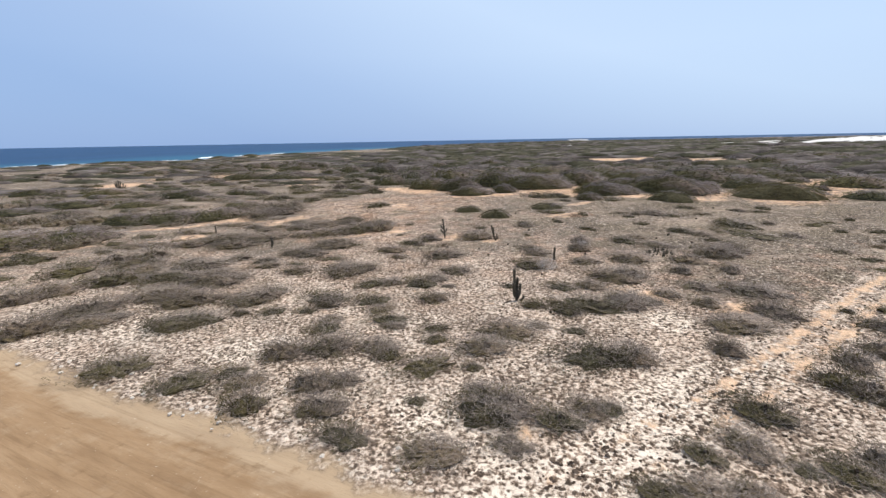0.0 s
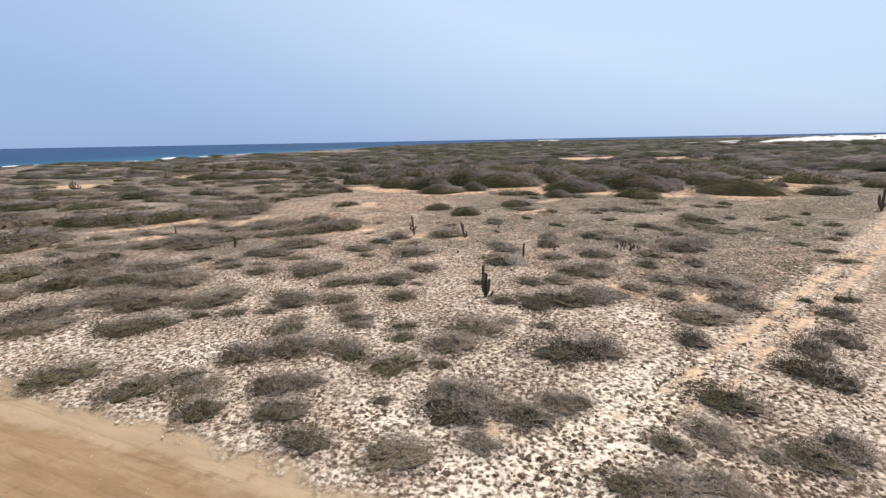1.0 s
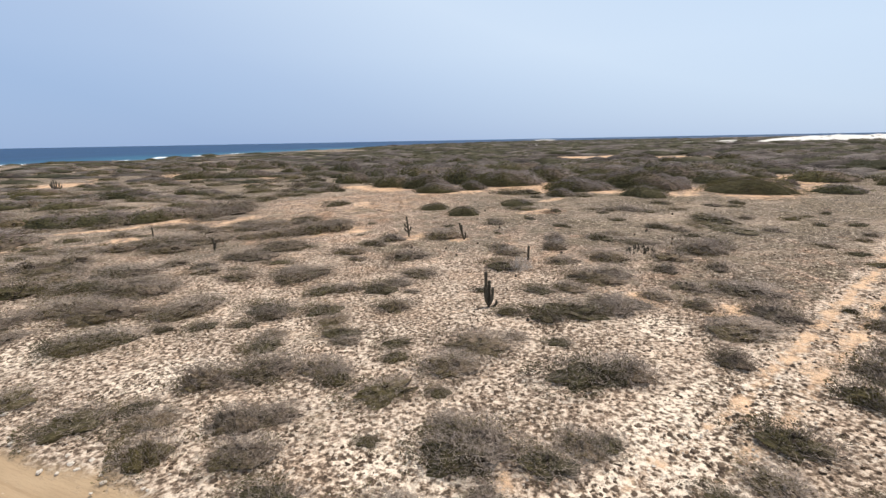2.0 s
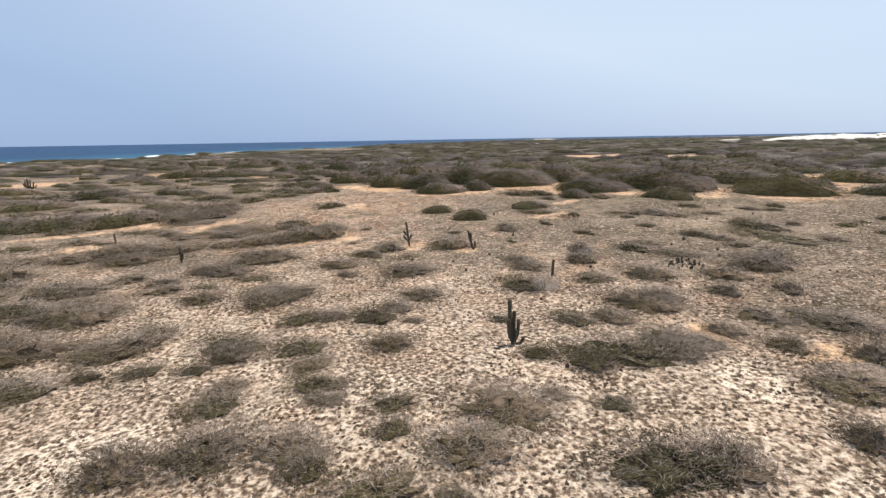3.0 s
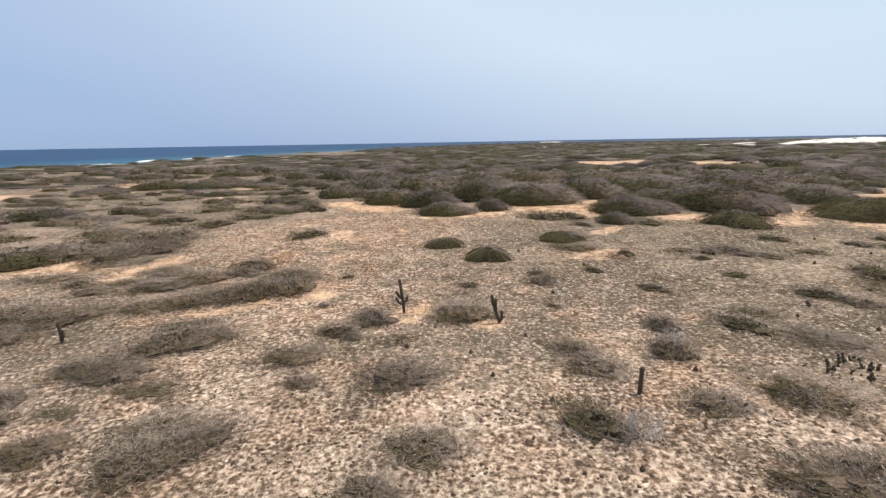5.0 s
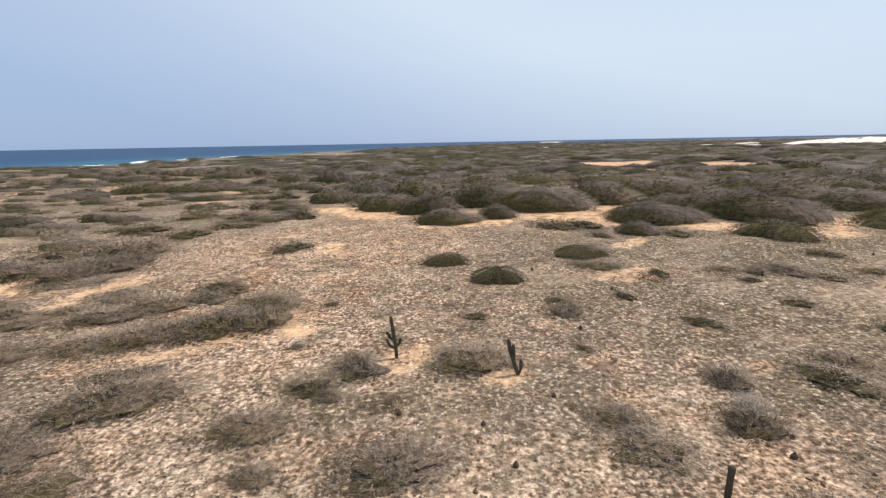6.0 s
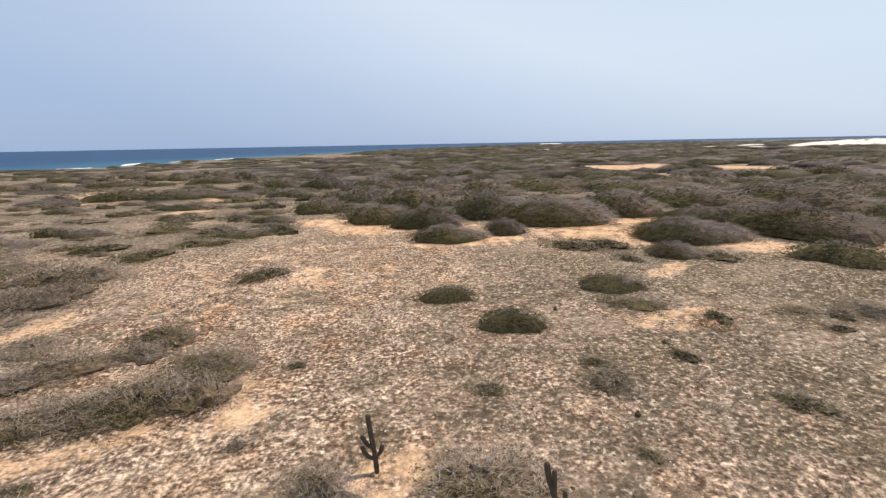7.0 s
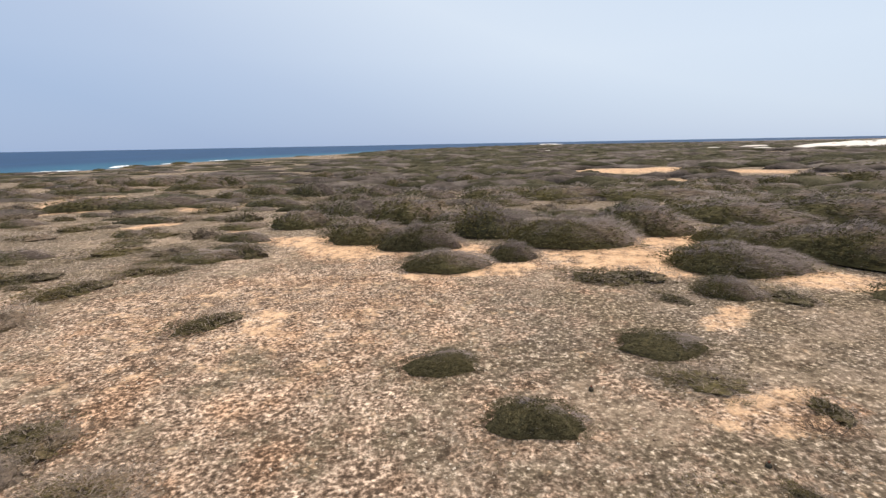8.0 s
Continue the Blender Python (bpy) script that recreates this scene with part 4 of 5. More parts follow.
shrub("grey", -30.91, 69.09, 6.40, 3.84, 1.34, 40)
shrub("grey", -23.10, 66.98, 4.50, 2.70, 1.34, 34)
shrub("olive", -13.21, 47.80, 2.18, 1.75, 0.46, 40)
shrub("olive", -11.67, 48.24, 1.64, 1.31, 0.34, 36)
shrub("olive", -10.11, 46.04, 2.15, 1.72, 0.45, 37)
shrub("grey", -2.56, 47.64, 1.70, 1.36, 0.87, 11)
shrub("grey", -3.26, 45.25, 1.39, 1.12, 0.41, 16)
shrub("grey", 12.11, 45.00, 1.95, 1.56, 0.98, -41)
shrub("bleached", 11.84, 43.29, 1.90, 1.52, 0.90, -44)
shrub("rust", 11.10, 42.80, 1.38, 1.11, 0.43, -43)
shrub("olive", 20.89, 52.56, 2.13, 1.71, 0.45, -44)
shrub("grey", 24.34, 57.99, 3.58, 2.87, 0.75, -42)
shrub("olive", 25.84, 56.47, 2.60, 1.90, 0.50, -46)
shrub("olive", 29.95, 61.45, 2.60, 2.08, 0.55, -45)
shrub("olive", 14.30, 50.63, 2.17, 1.74, 0.46, -36)
shrub("olive", -21.50, 81.78, 3.99, 3.19, 0.84, 31)
shrub("olive", -23.31, 77.21, 5.84, 3.51, 1.23, 36)
shrub("olive", -28.96, 80.01, 5.46, 3.28, 1.15, 40)
shrub("olive", -18.89, 81.97, 3.14, 2.51, 0.67, 28)
shrub("thicket", -62.50, 163.68, 5.83, 6.33, 1.91, 24)
shrub("thicket", -57.07, 165.58, 5.58, 6.34, 1.87, 24)
shrub("thicket", -52.30, 166.76, 7.38, 6.32, 2.15, 24)
shrub("thicket", -47.76, 169.80, 6.77, 6.31, 2.06, 24)
shrub("thicket", -77.97, 159.92, 6.25, 6.20, 1.99, 30)
shrub("thicket", -72.50, 163.72, 5.00, 6.20, 1.79, 30)
shrub("thicket", -68.59, 164.76, 6.95, 6.19, 2.10, 30)
shrub("thicket", -63.98, 168.90, 6.61, 6.18, 2.06, 30)
shrub("thicket", 73.94, 160.68, 8.59, 3.86, 1.75, -31)
shrub("grey", -46.14, 47.09, 6.40, 5.12, 1.65, 43)
shrub("grey", -42.65, 49.26, 6.37, 5.12, 1.65, 43)
shrub("grey", -39.17, 48.95, 6.43, 3.86, 1.50, 39)
shrub("grey", -58.09, 59.81, 4.26, 4.15, 1.49, 42)
shrub("grey", -55.97, 62.06, 4.60, 4.15, 1.55, 42)
shrub("grey", -53.70, 64.47, 4.40, 4.15, 1.51, 42)
shrub("grey", -51.01, 60.72, 4.84, 4.44, 1.53, 37)
shrub("grey", -47.74, 61.84, 4.63, 4.44, 1.50, 37)
shrub("grey", -44.87, 65.33, 3.92, 4.44, 1.39, 37)
shrub("grey", -41.50, 63.37, 7.26, 4.39, 1.64, 32)
shrub("grey", -37.58, 65.92, 5.43, 4.39, 1.42, 32)
shrub("grey", -34.50, 61.00, 4.81, 4.36, 1.35, 27)
shrub("grey", -30.32, 63.76, 7.05, 4.36, 1.62, 27)
shrub("grey", -25.34, 65.12, 4.32, 4.95, 1.38, 23)
shrub("grey", -72.23, 75.37, 4.44, 4.73, 1.40, 42)
shrub("grey", -69.43, 77.36, 4.58, 4.74, 1.42, 42)
shrub("grey", -66.16, 79.97, 4.74, 4.73, 1.44, 42)
shrub("olive", -87.20, 105.90, 3.25, 3.85, 1.14, 40)
shrub("olive", -83.91, 107.52, 3.46, 3.84, 1.17, 40)
shrub("olive", -81.55, 108.63, 3.05, 3.85, 1.10, 40)
shrub("olive", -74.68, 123.27, 5.31, 4.45, 1.28, 31)
shrub("thicket", -40.38, 89.35, 4.19, 2.52, 1.19, 24)
shrub("thicket", -52.63, 159.23, 3.35, 3.68, 1.90, 18)
shrub("thicket", -49.33, 159.73, 4.09, 3.68, 2.09, 18)
shrub("thicket", -45.98, 160.37, 2.99, 3.67, 1.81, 18)
shrub("thicket", -43.11, 161.14, 4.71, 3.67, 2.26, 18)
shrub("thicket", -66.54, 171.23, 4.33, 4.52, 1.94, 21)
shrub("thicket", -63.38, 171.13, 4.61, 4.52, 2.00, 21)
shrub("thicket", -58.80, 172.26, 5.80, 4.51, 2.26, 21)
shrub("thicket", -56.23, 174.07, 6.01, 4.51, 2.31, 21)
shrub("thicket", -67.40, 92.38, 9.61, 4.32, 1.35, 37)
shrub("thicket", -81.66, 92.40, 10.55, 4.75, 1.48, 42)
shrub("grey", -27.38, 71.11, 5.70, 4.46, 1.67, 20)
shrub("grey", -23.89, 71.19, 4.78, 4.46, 1.52, 20)
shrub("thicket", -48.47, 86.42, 11.07, 4.98, 1.55, 29)
shrub("grey", -57.98, 78.58, 3.72, 4.14, 1.39, 34)
shrub("grey", -54.44, 79.91, 3.70, 4.15, 1.38, 34)
shrub("grey", -52.21, 82.18, 3.94, 4.14, 1.42, 34)
shrub("thicket", 23.11, 75.74, 8.30, 4.98, 2.06, -34)
shrub("thicket", 19.89, 70.86, 4.23, 2.54, 1.19, -34)
shrub("olive", 16.51, 70.35, 2.66, 2.13, 0.56, -29)
shrub("thicket", 37.20, 74.86, 7.74, 4.64, 2.11, -49)
shrub("thicket", 74.96, 105.82, 6.83, 5.92, 2.41, -44)
shrub("olive", 23.02, 69.42, 3.55, 2.84, 0.75, -40)
shrub("olive", 15.83, 74.75, 5.65, 3.39, 1.19, -25)
shrub("olive", 13.03, 74.71, 4.53, 2.72, 0.95, -20)
shrub("olive", -10.81, 53.73, 4.91, 2.94, 1.03, 39)
shrub("olive", -8.41, 55.21, 3.65, 2.92, 0.77, 31)
shrub("olive", -12.97, 59.49, 3.13, 2.51, 0.66, 35)
shrub("olive", 8.27, 52.95, 1.96, 1.57, 0.41, -28)
shrub("olive", 11.96, 54.26, 1.38, 1.10, 0.52, -36)
shrub("thicket", -4.28, 90.63, 8.63, 5.18, 2.33, 7)
shrub("thicket", 1.03, 86.65, 8.25, 4.13, 2.44, 0)
shrub("thicket", 3.00, 79.07, 8.22, 4.11, 1.52, -3)
shrub("thicket", 8.46, 81.24, 4.57, 2.74, 1.59, -11)
shrub("thicket", 8.43, 91.23, 10.34, 5.17, 3.20, -8)
shrub("thicket", 14.94, 85.61, 12.86, 6.43, 2.83, -18)
shrub("thicket", 22.74, 89.55, 10.73, 5.36, 3.08, -25)
shrub("thicket", -13.01, 100.27, 8.02, 4.81, 2.42, 14)
shrub("thicket", 24.18, 76.39, 10.97, 5.48, 2.02, -35)
shrub("grey", 19.95, 70.94, 3.50, 2.10, 1.37, -34)
shrub("thicket", 33.57, 76.18, 13.07, 6.54, 2.92, -44)
shrub("thicket", 29.78, 82.87, 10.86, 5.43, 2.12, -36)
shrub("thicket", 35.65, 94.20, 15.04, 7.50, 2.39, -34)
shrub("thicket", 45.25, 91.34, 17.87, 7.50, 2.90, -42)
shrub("thicket", -8.08, 105.47, 10.52, 6.31, 3.07, 9)
shrub("thicket", -0.10, 101.24, 10.06, 6.04, 3.20, 1)
shrub("thicket", 36.20, 114.25, 21.61, 7.50, 2.11, -26)
shrub("thicket", 23.17, 118.68, 17.73, 7.50, 2.37, -16)
shrub("thicket", 11.48, 120.99, 9.78, 5.87, 2.37, -7)
shrub("thicket", -19.25, 135.27, 8.94, 5.37, 3.11, 13)
shrub("thicket", -9.19, 131.27, 11.57, 6.94, 2.50, 7)
shrub("thicket", 1.60, 126.20, 11.82, 7.09, 1.99, -0)
shrub("thicket", 44.55, 135.48, 9.89, 5.93, 1.79, -25)
shrub("thicket", 65.61, 127.09, 10.00, 6.00, 2.25, -37)
shrub("thicket", 58.54, 130.67, 11.13, 6.68, 2.01, -33)
shrub("thicket", 11.78, 149.98, 7.62, 4.57, 2.67, -6)
shrub("thicket", 20.20, 159.12, 4.72, 2.83, 2.05, -9)
shrub("thicket", -4.06, 147.33, 8.02, 4.81, 2.39, 3)
shrub("thicket", -24.91, 175.57, 8.61, 5.17, 2.37, 11)
shrub("thicket", -13.55, 169.45, 13.52, 7.50, 2.82, 7)
shrub("thicket", 75.94, 133.01, 8.97, 5.38, 2.48, -40)
shrub("thicket", 82.38, 127.52, 15.21, 7.50, 2.86, -44)
shrub("green", 68.22, 161.29, 9.94, 5.96, 1.74, -30)
shrub("thicket", 30.50, 144.42, 17.45, 7.50, 2.09, -16)
shrub("thicket", -49.38, 154.09, 13.41, 7.50, 1.91, 25)
shrub("thicket", -51.03, 169.99, 13.45, 7.50, 1.66, 22)
shrub("thicket", -53.27, 123.75, 13.49, 7.50, 2.19, 34)
shrub("thicket", -69.35, 147.74, 17.46, 7.50, 1.62, 34)
shrub("thicket", -42.43, 123.91, 15.78, 7.50, 1.96, 29)
shrub("thicket", -32.96, 130.83, 6.91, 4.15, 1.96, 21)
shrub("thicket", -28.78, 137.00, 9.33, 5.60, 2.48, 18)
shrub("olive", -39.09, 173.00, 7.71, 4.63, 1.29, 17)
shrub("olive", -95.48, 211.32, 15.34, 7.50, 1.69, 30)
shrub("olive", -14.37, 85.75, 4.77, 2.86, 1.87, 20)
shrub("olive", -27.69, 89.22, 6.66, 3.99, 1.05, 32)
shrub("grey", -21.65, 87.34, 5.09, 3.05, 1.12, 28)
shrub("olive", -28.66, 97.17, 6.27, 3.76, 1.15, 29)
shrub("olive", -29.07, 116.91, 7.10, 4.26, 1.42, 22)
shrub("grey", -63.70, 122.70, 7.30, 4.38, 2.14, 39)
shrub("grey", -56.41, 113.86, 6.17, 3.70, 1.56, 39)
shrub("olive", -48.87, 112.09, 3.74, 2.25, 1.19, 36)
shrub("olive", -41.03, 102.56, 4.77, 2.86, 1.17, 36)
shrub("grey", -22.38, 95.92, 4.84, 2.91, 1.65, 24)
shrub("olive", -21.98, 106.92, 5.66, 3.39, 1.94, 20)
shrub("green", 5.12, 58.55, 3.88, 2.33, 1.06, -14)
shrub("green", 2.04, 63.17, 3.72, 2.23, 0.86, -2)
shrub("green", 12.52, 64.14, 5.03, 3.02, 0.83, -28)
shrub("olive", -10.76, 69.64, 4.55, 2.73, 1.06, 25)
shrub("olive", 13.04, 60.75, 4.43, 2.66, 0.46, -34)
shrub("rust", 14.70, 57.25, 2.60, 1.90, 0.55, -43)
shrub("olive", 15.90, 58.30, 2.00, 1.60, 0.60, -43)
shrub("green", 30.53, 67.59, 6.90, 4.60, 1.33, -40)
shrub("green", 45.63, 68.51, 12.40, 7.00, 1.96, -40)
shrub("olive", 29.75, 49.66, 4.75, 2.85, 1.01, -40)
shrub("olive", 28.95, 46.30, 7.85, 4.71, 0.39, -42)
shrub("thicket", 64.35, 78.63, 10.81, 6.49, 2.16, -45)
shrub("grey", -24.15, 49.72, 6.05, 4.23, 1.13, 40)
shrub("grey", -20.04, 49.79, 5.69, 3.98, 0.92, 35)
shrub("mat", -19.22, 45.77, 2.96, 2.07, 0.18, 37)
shrub("mat", -7.63, 35.10, 1.83, 1.10, 0.18, 28)
shrub("mat", 18.74, 42.61, 4.67, 2.80, 0.18, -40)
shrub("grey", -0.36, 33.11, 1.32, 0.93, 0.25, 3)
shrub("mat", 1.02, 34.55, 2.03, 1.42, 0.18, -3)
shrub("grey", -23.80, 62.01, 6.16, 4.31, 0.30, 39)
shrub("grey", 18.69, 42.78, 4.41, 3.08, 0.36, -33)
shrub("thicket", -47.07, 48.60, 14.12, 7.50, 1.74, 44)
shrub("thicket", -41.13, 50.86, 8.98, 5.39, 1.61, 39)
shrub("thicket", -42.60, 61.30, 7.60, 5.00, 1.30, 33)
shrub("thicket", -37.20, 62.60, 8.40, 5.20, 1.55, 31)
shrub("thicket", -31.20, 63.00, 7.80, 4.60, 1.60, 27)
shrub("thicket", -66.19, 70.06, 12.00, 7.20, 0.97, 43)
shrub("thicket", -61.54, 77.51, 14.66, 7.50, 1.08, 38)
shrub("thicket", -50.75, 75.90, 9.75, 5.85, 1.21, 34)
shrub("grey", -28.93, 42.38, 6.17, 3.70, 0.50, 34)
shrub("thicket", 48.36, 79.19, 9.83, 5.90, 2.13, -36)
shrub("thicket", 69.45, 98.95, 16.89, 7.50, 2.40, -39)
shrub("thicket", 57.17, 100.89, 14.17, 7.50, 2.47, -33)
shrub("thicket", 60.44, 86.59, 5.60, 3.36, 1.07, -40)
shrub("thicket", 55.98, 74.65, 3.43, 2.06, 1.08, -43)
shrub("thicket", 98.03, 114.08, 18.22, 7.50, 2.16, -44)
shrub("thicket", 114.46, 151.91, 21.17, 7.50, 2.60, -40)
shrub("olive", 38.49, 60.03, 2.69, 1.61, 0.71, -40)
shrub("mat", 38.87, 55.28, 7.46, 4.47, 0.40, -43)
shrub("mat", 29.93, 48.30, 6.03, 3.62, 0.40, -41)
shrub("mat", 27.04, 55.97, 3.00, 1.80, 0.45, -33)
shrub("mat", 30.06, 59.93, 3.29, 1.97, 0.45, -33)
shrub("olive", -15.85, 27.39, 4.30, 2.60, 0.85, 43)
shrub("grey", -22.49, 27.45, 4.40, 2.60, 0.66, 40)


def open_spot(x, y, wide):
    return all((x - a) ** 2 + (y - b) ** 2 > (0.22 * (wide + w)) ** 2 for a, b, w in PLACED)


def scatter(count, kinds, x0, x1, y0, y1, wide, high, seed):
    """More shrubs over a stretch of ground, off the bare sand and clear of the others."""
    dice = random.Random(seed)
    for _ in range(count):
        x, y, w = dice.uniform(x0, x1), dice.uniform(y0, y1), dice.uniform(*wide)
        if high[1] > 0.2 and float(blob(x, y, -15.5, 71.5, 9.5, 8.5)) > 0.35:
            continue  # the stony rise stays open
        if open_spot(x, y, w) and not -0.8 < float(road_inside(x, y)) < 10 and all(float(blob(x, y, *p)) < 0.35 for p in SAND):
            shrub(dice.choice(kinds), x, y, w, w * dice.uniform(0.6, 0.9), dice.uniform(*high), dice.uniform(-15, 15))


scatter(170, ("thicket", "thicket", "thicket", "grey"), -14, 66, 93, 132, (5.0, 10.0), (0.9, 1.9), 21)
scatter(60, ("thicket", "thicket", "olive"), 36, 75, 62, 105, (3.5, 8.0), (0.7, 1.4), 22)
scatter(110, ("grey", "grey", "olive"), -66, -18, 36, 66, (2.2, 4.8), (0.35, 0.7), 23)
scatter(130, ("thicket", "thicket", "grey", "olive"), -85, -16, 66, 118, (3.6, 7.5), (0.4, 0.9), 24)
scatter(130, ("thicket", "thicket", "olive", "grey"), -120, -18, 118, 190, (4.0, 10.0), (0.7, 1.5), 33)
scatter(44, ("grey", "olive", "olive"), -60, -13, 62, 100, (1.6, 3.8), (0.25, 0.5), 26)
scatter(34, ("grey", "olive"), 20, 46, 24, 60, (1.3, 2.8), (0.3, 0.7), 25)
scatter(150, ("mat",), 13, 46, 26, 66, (0.8, 2.4), (0.12, 0.28), 31)
scatter(125, ("mat",), -24, -2, 18, 46, (1.0, 3.0), (0.1, 0.25), 29)
scatter(64, ("mat", "mat", "olive"), -44, -10, 36, 60, (1.4, 3.2), (0.12, 0.3), 32)
scatter(80, ("mat",), 2, 24, 18, 46, (0.8, 2.0), (0.1, 0.22), 30)
# low straggling mats on the stony rise
scatter(120, ("mat", "mat", "mat", "rust"), -9, 26, 44, 80, (0.9, 3.0), (0.07, 0.16), 27)
scatter(60, ("mat",), -24, -4, 46, 66, (0.9, 2.4), (0.07, 0.15), 28)
for x, y, wide, high in ((-228, 405, 23, 2.0), (-143, 296, 14, 1.9), (-140, 335, 17, 2.0), (-266, 371, 25, 2.1), (-204, 622, 36, 2.1), (-170, 790, 18, 1.5), (-163, 228, 13, 1.9), (-152, 227, 9, 1.7), (-132, 250, 8, 1.6), (-138, 281, 11, 1.7), (-134, 324, 14, 1.8), (-184, 679, 23, 1.7)):
    shrub("green", x, y, wide * 0.7, 4.0, high * 0.55, 30)

DUNE_BUSH = tagged(cushion_model("green", 77, 0.06), LABELS["green"], "shrub", "dune bushes")
for slots in MODELS.values():
    for slot in slots:
        for o in (*slot.children, slot):
            bpy.data.objects.remove(o)


# ---- far scrub: low rounded bushes past counting, out to the shore ----
def far_scrub(name, material, label, bands, seed, leafy):
    rng = np.random.default_rng(seed)
    verts, faces = [], []
    for lo, hi, n, wide, high, fringe in bands:
        r = np.sqrt(rng.uniform(lo * lo, hi * hi, n))
        a = rng.uniform(radians(-50), radians(52), n)
        ring, rows = (12, (0.0, 0.35, 0.65, 0.86, 0.97)) if lo < 190 else (11, (0.0, 0.45, 0.75, 0.95)) if lo < 300 else (8, (0.0, 0.6, 0.93))
        for x, y, d in zip(r * np.sin(a), r * np.cos(a), r):
            if x - np.interp(y, COAST_Y, COAST_X) < 14 or 240 < x < 560 and 365 < y < 420:
                continue
            lush = float(smooth(-45, 5, x + 0.06 * (y - 90)))
            if rng.uniform() > 0.28 + 0.72 * lush or any(float(blob(x * q, y * q, *p)) > 0.1 for p in SAND for q in (1.0, 1.05)[:1 if d < 120 else 2]):
                continue
            w, h = rng.uniform(*wide), rng.uniform(*high) * (0.55 + 0.55 * lush)
            z, base, ph = ground_z(x, y), len(verts), rng.uniform(0, 6.28)
            lobes = [(f, rng.uniform(0, 6.28), rng.uniform(0.06, 0.2)) for f in (2, 3, 4)]
            for e in rows:
                for k in range(ring):
                    t = 6.2832 * k / ring
                    s = w / 2 * math.sqrt(1 - e * e) * (1 + sum(q * math.sin(f * t + p) for f, p, q in lobes) + rng.normal() * 0.09)
                    verts.append((x + s * 1.55 * math.cos(t + ph * 0.1), y + s * 0.75 * math.sin(t + ph * 0.1), z - 0.12 + h * e * (1 + rng.normal() * 0.09)))
            for j in range(len(rows) - 1):
                for k in range(ring):
                    c, b = base + j * ring + k, base + j * ring + (k + 1) % ring
                    faces.append((c, b, b + ring, c + ring))
            faces.append(tuple(base + (len(rows) - 1) * ring + k for k in range(ring)))
            if fringe:
                az, e = rng.uniform(0, 6.28, fringe), rng.uniform(0, 0.98, fringe)
                s = w / 2 * np.sqrt(1 - e * e) * (1 + sum(q * np.sin(f * az + p) for f, p, q in lobes))
                p = np.stack([x + s * 1.55 * np.cos(az + ph * 0.1), y + s * 0.75 * np.sin(az + ph * 0.1), z - 0.1 + h * e], 1)
                if leafy:
                    leaves(verts, faces, p + rng.normal(size=(fringe, 3)) * 0.05, 0.05 + d / 1800, rng)
                out = np.stack([np.cos(az) * 0.25, np.sin(az) * 0.25, 0.1 + 0.25 * e], 1)
                spikes(verts, faces, p, p + out * rng.uniform(0.5, 1.4, (fringe, 1)) + rng.normal(size=(fringe, 3)) * 0.12, np.full(fringe, 0.008 + d / 9000))
    ob = tagged(link_mesh(name, verts, faces, material), label, "scrub", kind="stuff")
    ob.data.polygons.foreach_set("use_smooth", np.ones(len(faces), bool))


far_scrub("far_scrub", SCRUB_LEAF, "low dark olive coastal scrub spreading to the shore",
          ((112, 132, 50, (3.0, 6.5), (0.5, 1.1), 90), (132, 200, 330, (4.0, 9.5), (0.8, 1.8), 34), (200, 330, 700, (5, 13), (0.9, 2.0), 14), (330, 1100, 1700, (9, 26), (1.0, 2.3), 0)), 11, True)
far_scrub("far_thicket", SCRUB_WOOD, "leafless grey coastal thicket spreading over the plain",
          ((112, 132, 60, (3.0, 6.5), (0.5, 1.0), 100), (132, 200, 380, (4.0, 10.5), (0.8, 1.8), 38), (200, 330, 560, (6, 14), (0.8, 1.9), 16), (330, 1100, 1200, (9, 26), (0.9, 2.1), 0)), 12, False)


# ---- small dry tufts on the stony ground ----
def tufts():
    rng = np.random.default_rng(5)
    n = 52000
    y = rng.uniform(9, 82, n)
    x = rng.uniform(-1, 1, n) * (6 + 0.75 * np.minimum(y, 46))
    dust, orange, herb, _, _ = covers(x, y)
    clump = np.array([noise.noise(Vector((a * 0.5, b * 0.5, 0.0))) for a, b in zip(x, y)])
    keep = (dust < 0.12) & (orange < 0.5) & (rng.uniform(-0.55, 0.6, n) < clump + 0.1) & (rng.uniform(0, 1, n) < 1 - 0.6 * smooth(34, 48, y))
    x, y = x[keep], y[keep]
    z = height(x, y)
    verts, faces = [], []
    for a, b, c in zip(x, y, z):
        base = len(verts)
        s = rng.uniform(0.045, 0.125) * (1.0 if b < 40 else 0.75)
        ph = rng.uniform(0, 6.28)
        for k in range(5):
            t = ph + 1.2566 * k
            q = s * rng.uniform(0.6, 1.35)
            verts.append((a + q * math.cos(t), b + q * math.sin(t), c - 0.02))
        for k in range(2):
            verts.append((a + rng.normal() * s * 0.4, b + rng.normal() * s * 0.4, c + s * rng.uniform(0.3, 0.65)))
        faces.extend(((base, base + 1, base + 5), (base + 1, base + 2, base + 5), (base + 2, base + 3, base + 6), (base + 3, base + 4, base + 6), (base + 4, base, base + 5), (base + 2, base + 6, base + 5), (base + 4, base + 5, base + 6)))
    tagged(link_mesh("dry_tufts", verts, faces, TUFT), "small dead brown tufts strewn over pale stony ground", "tufts", kind="stuff")


tufts()


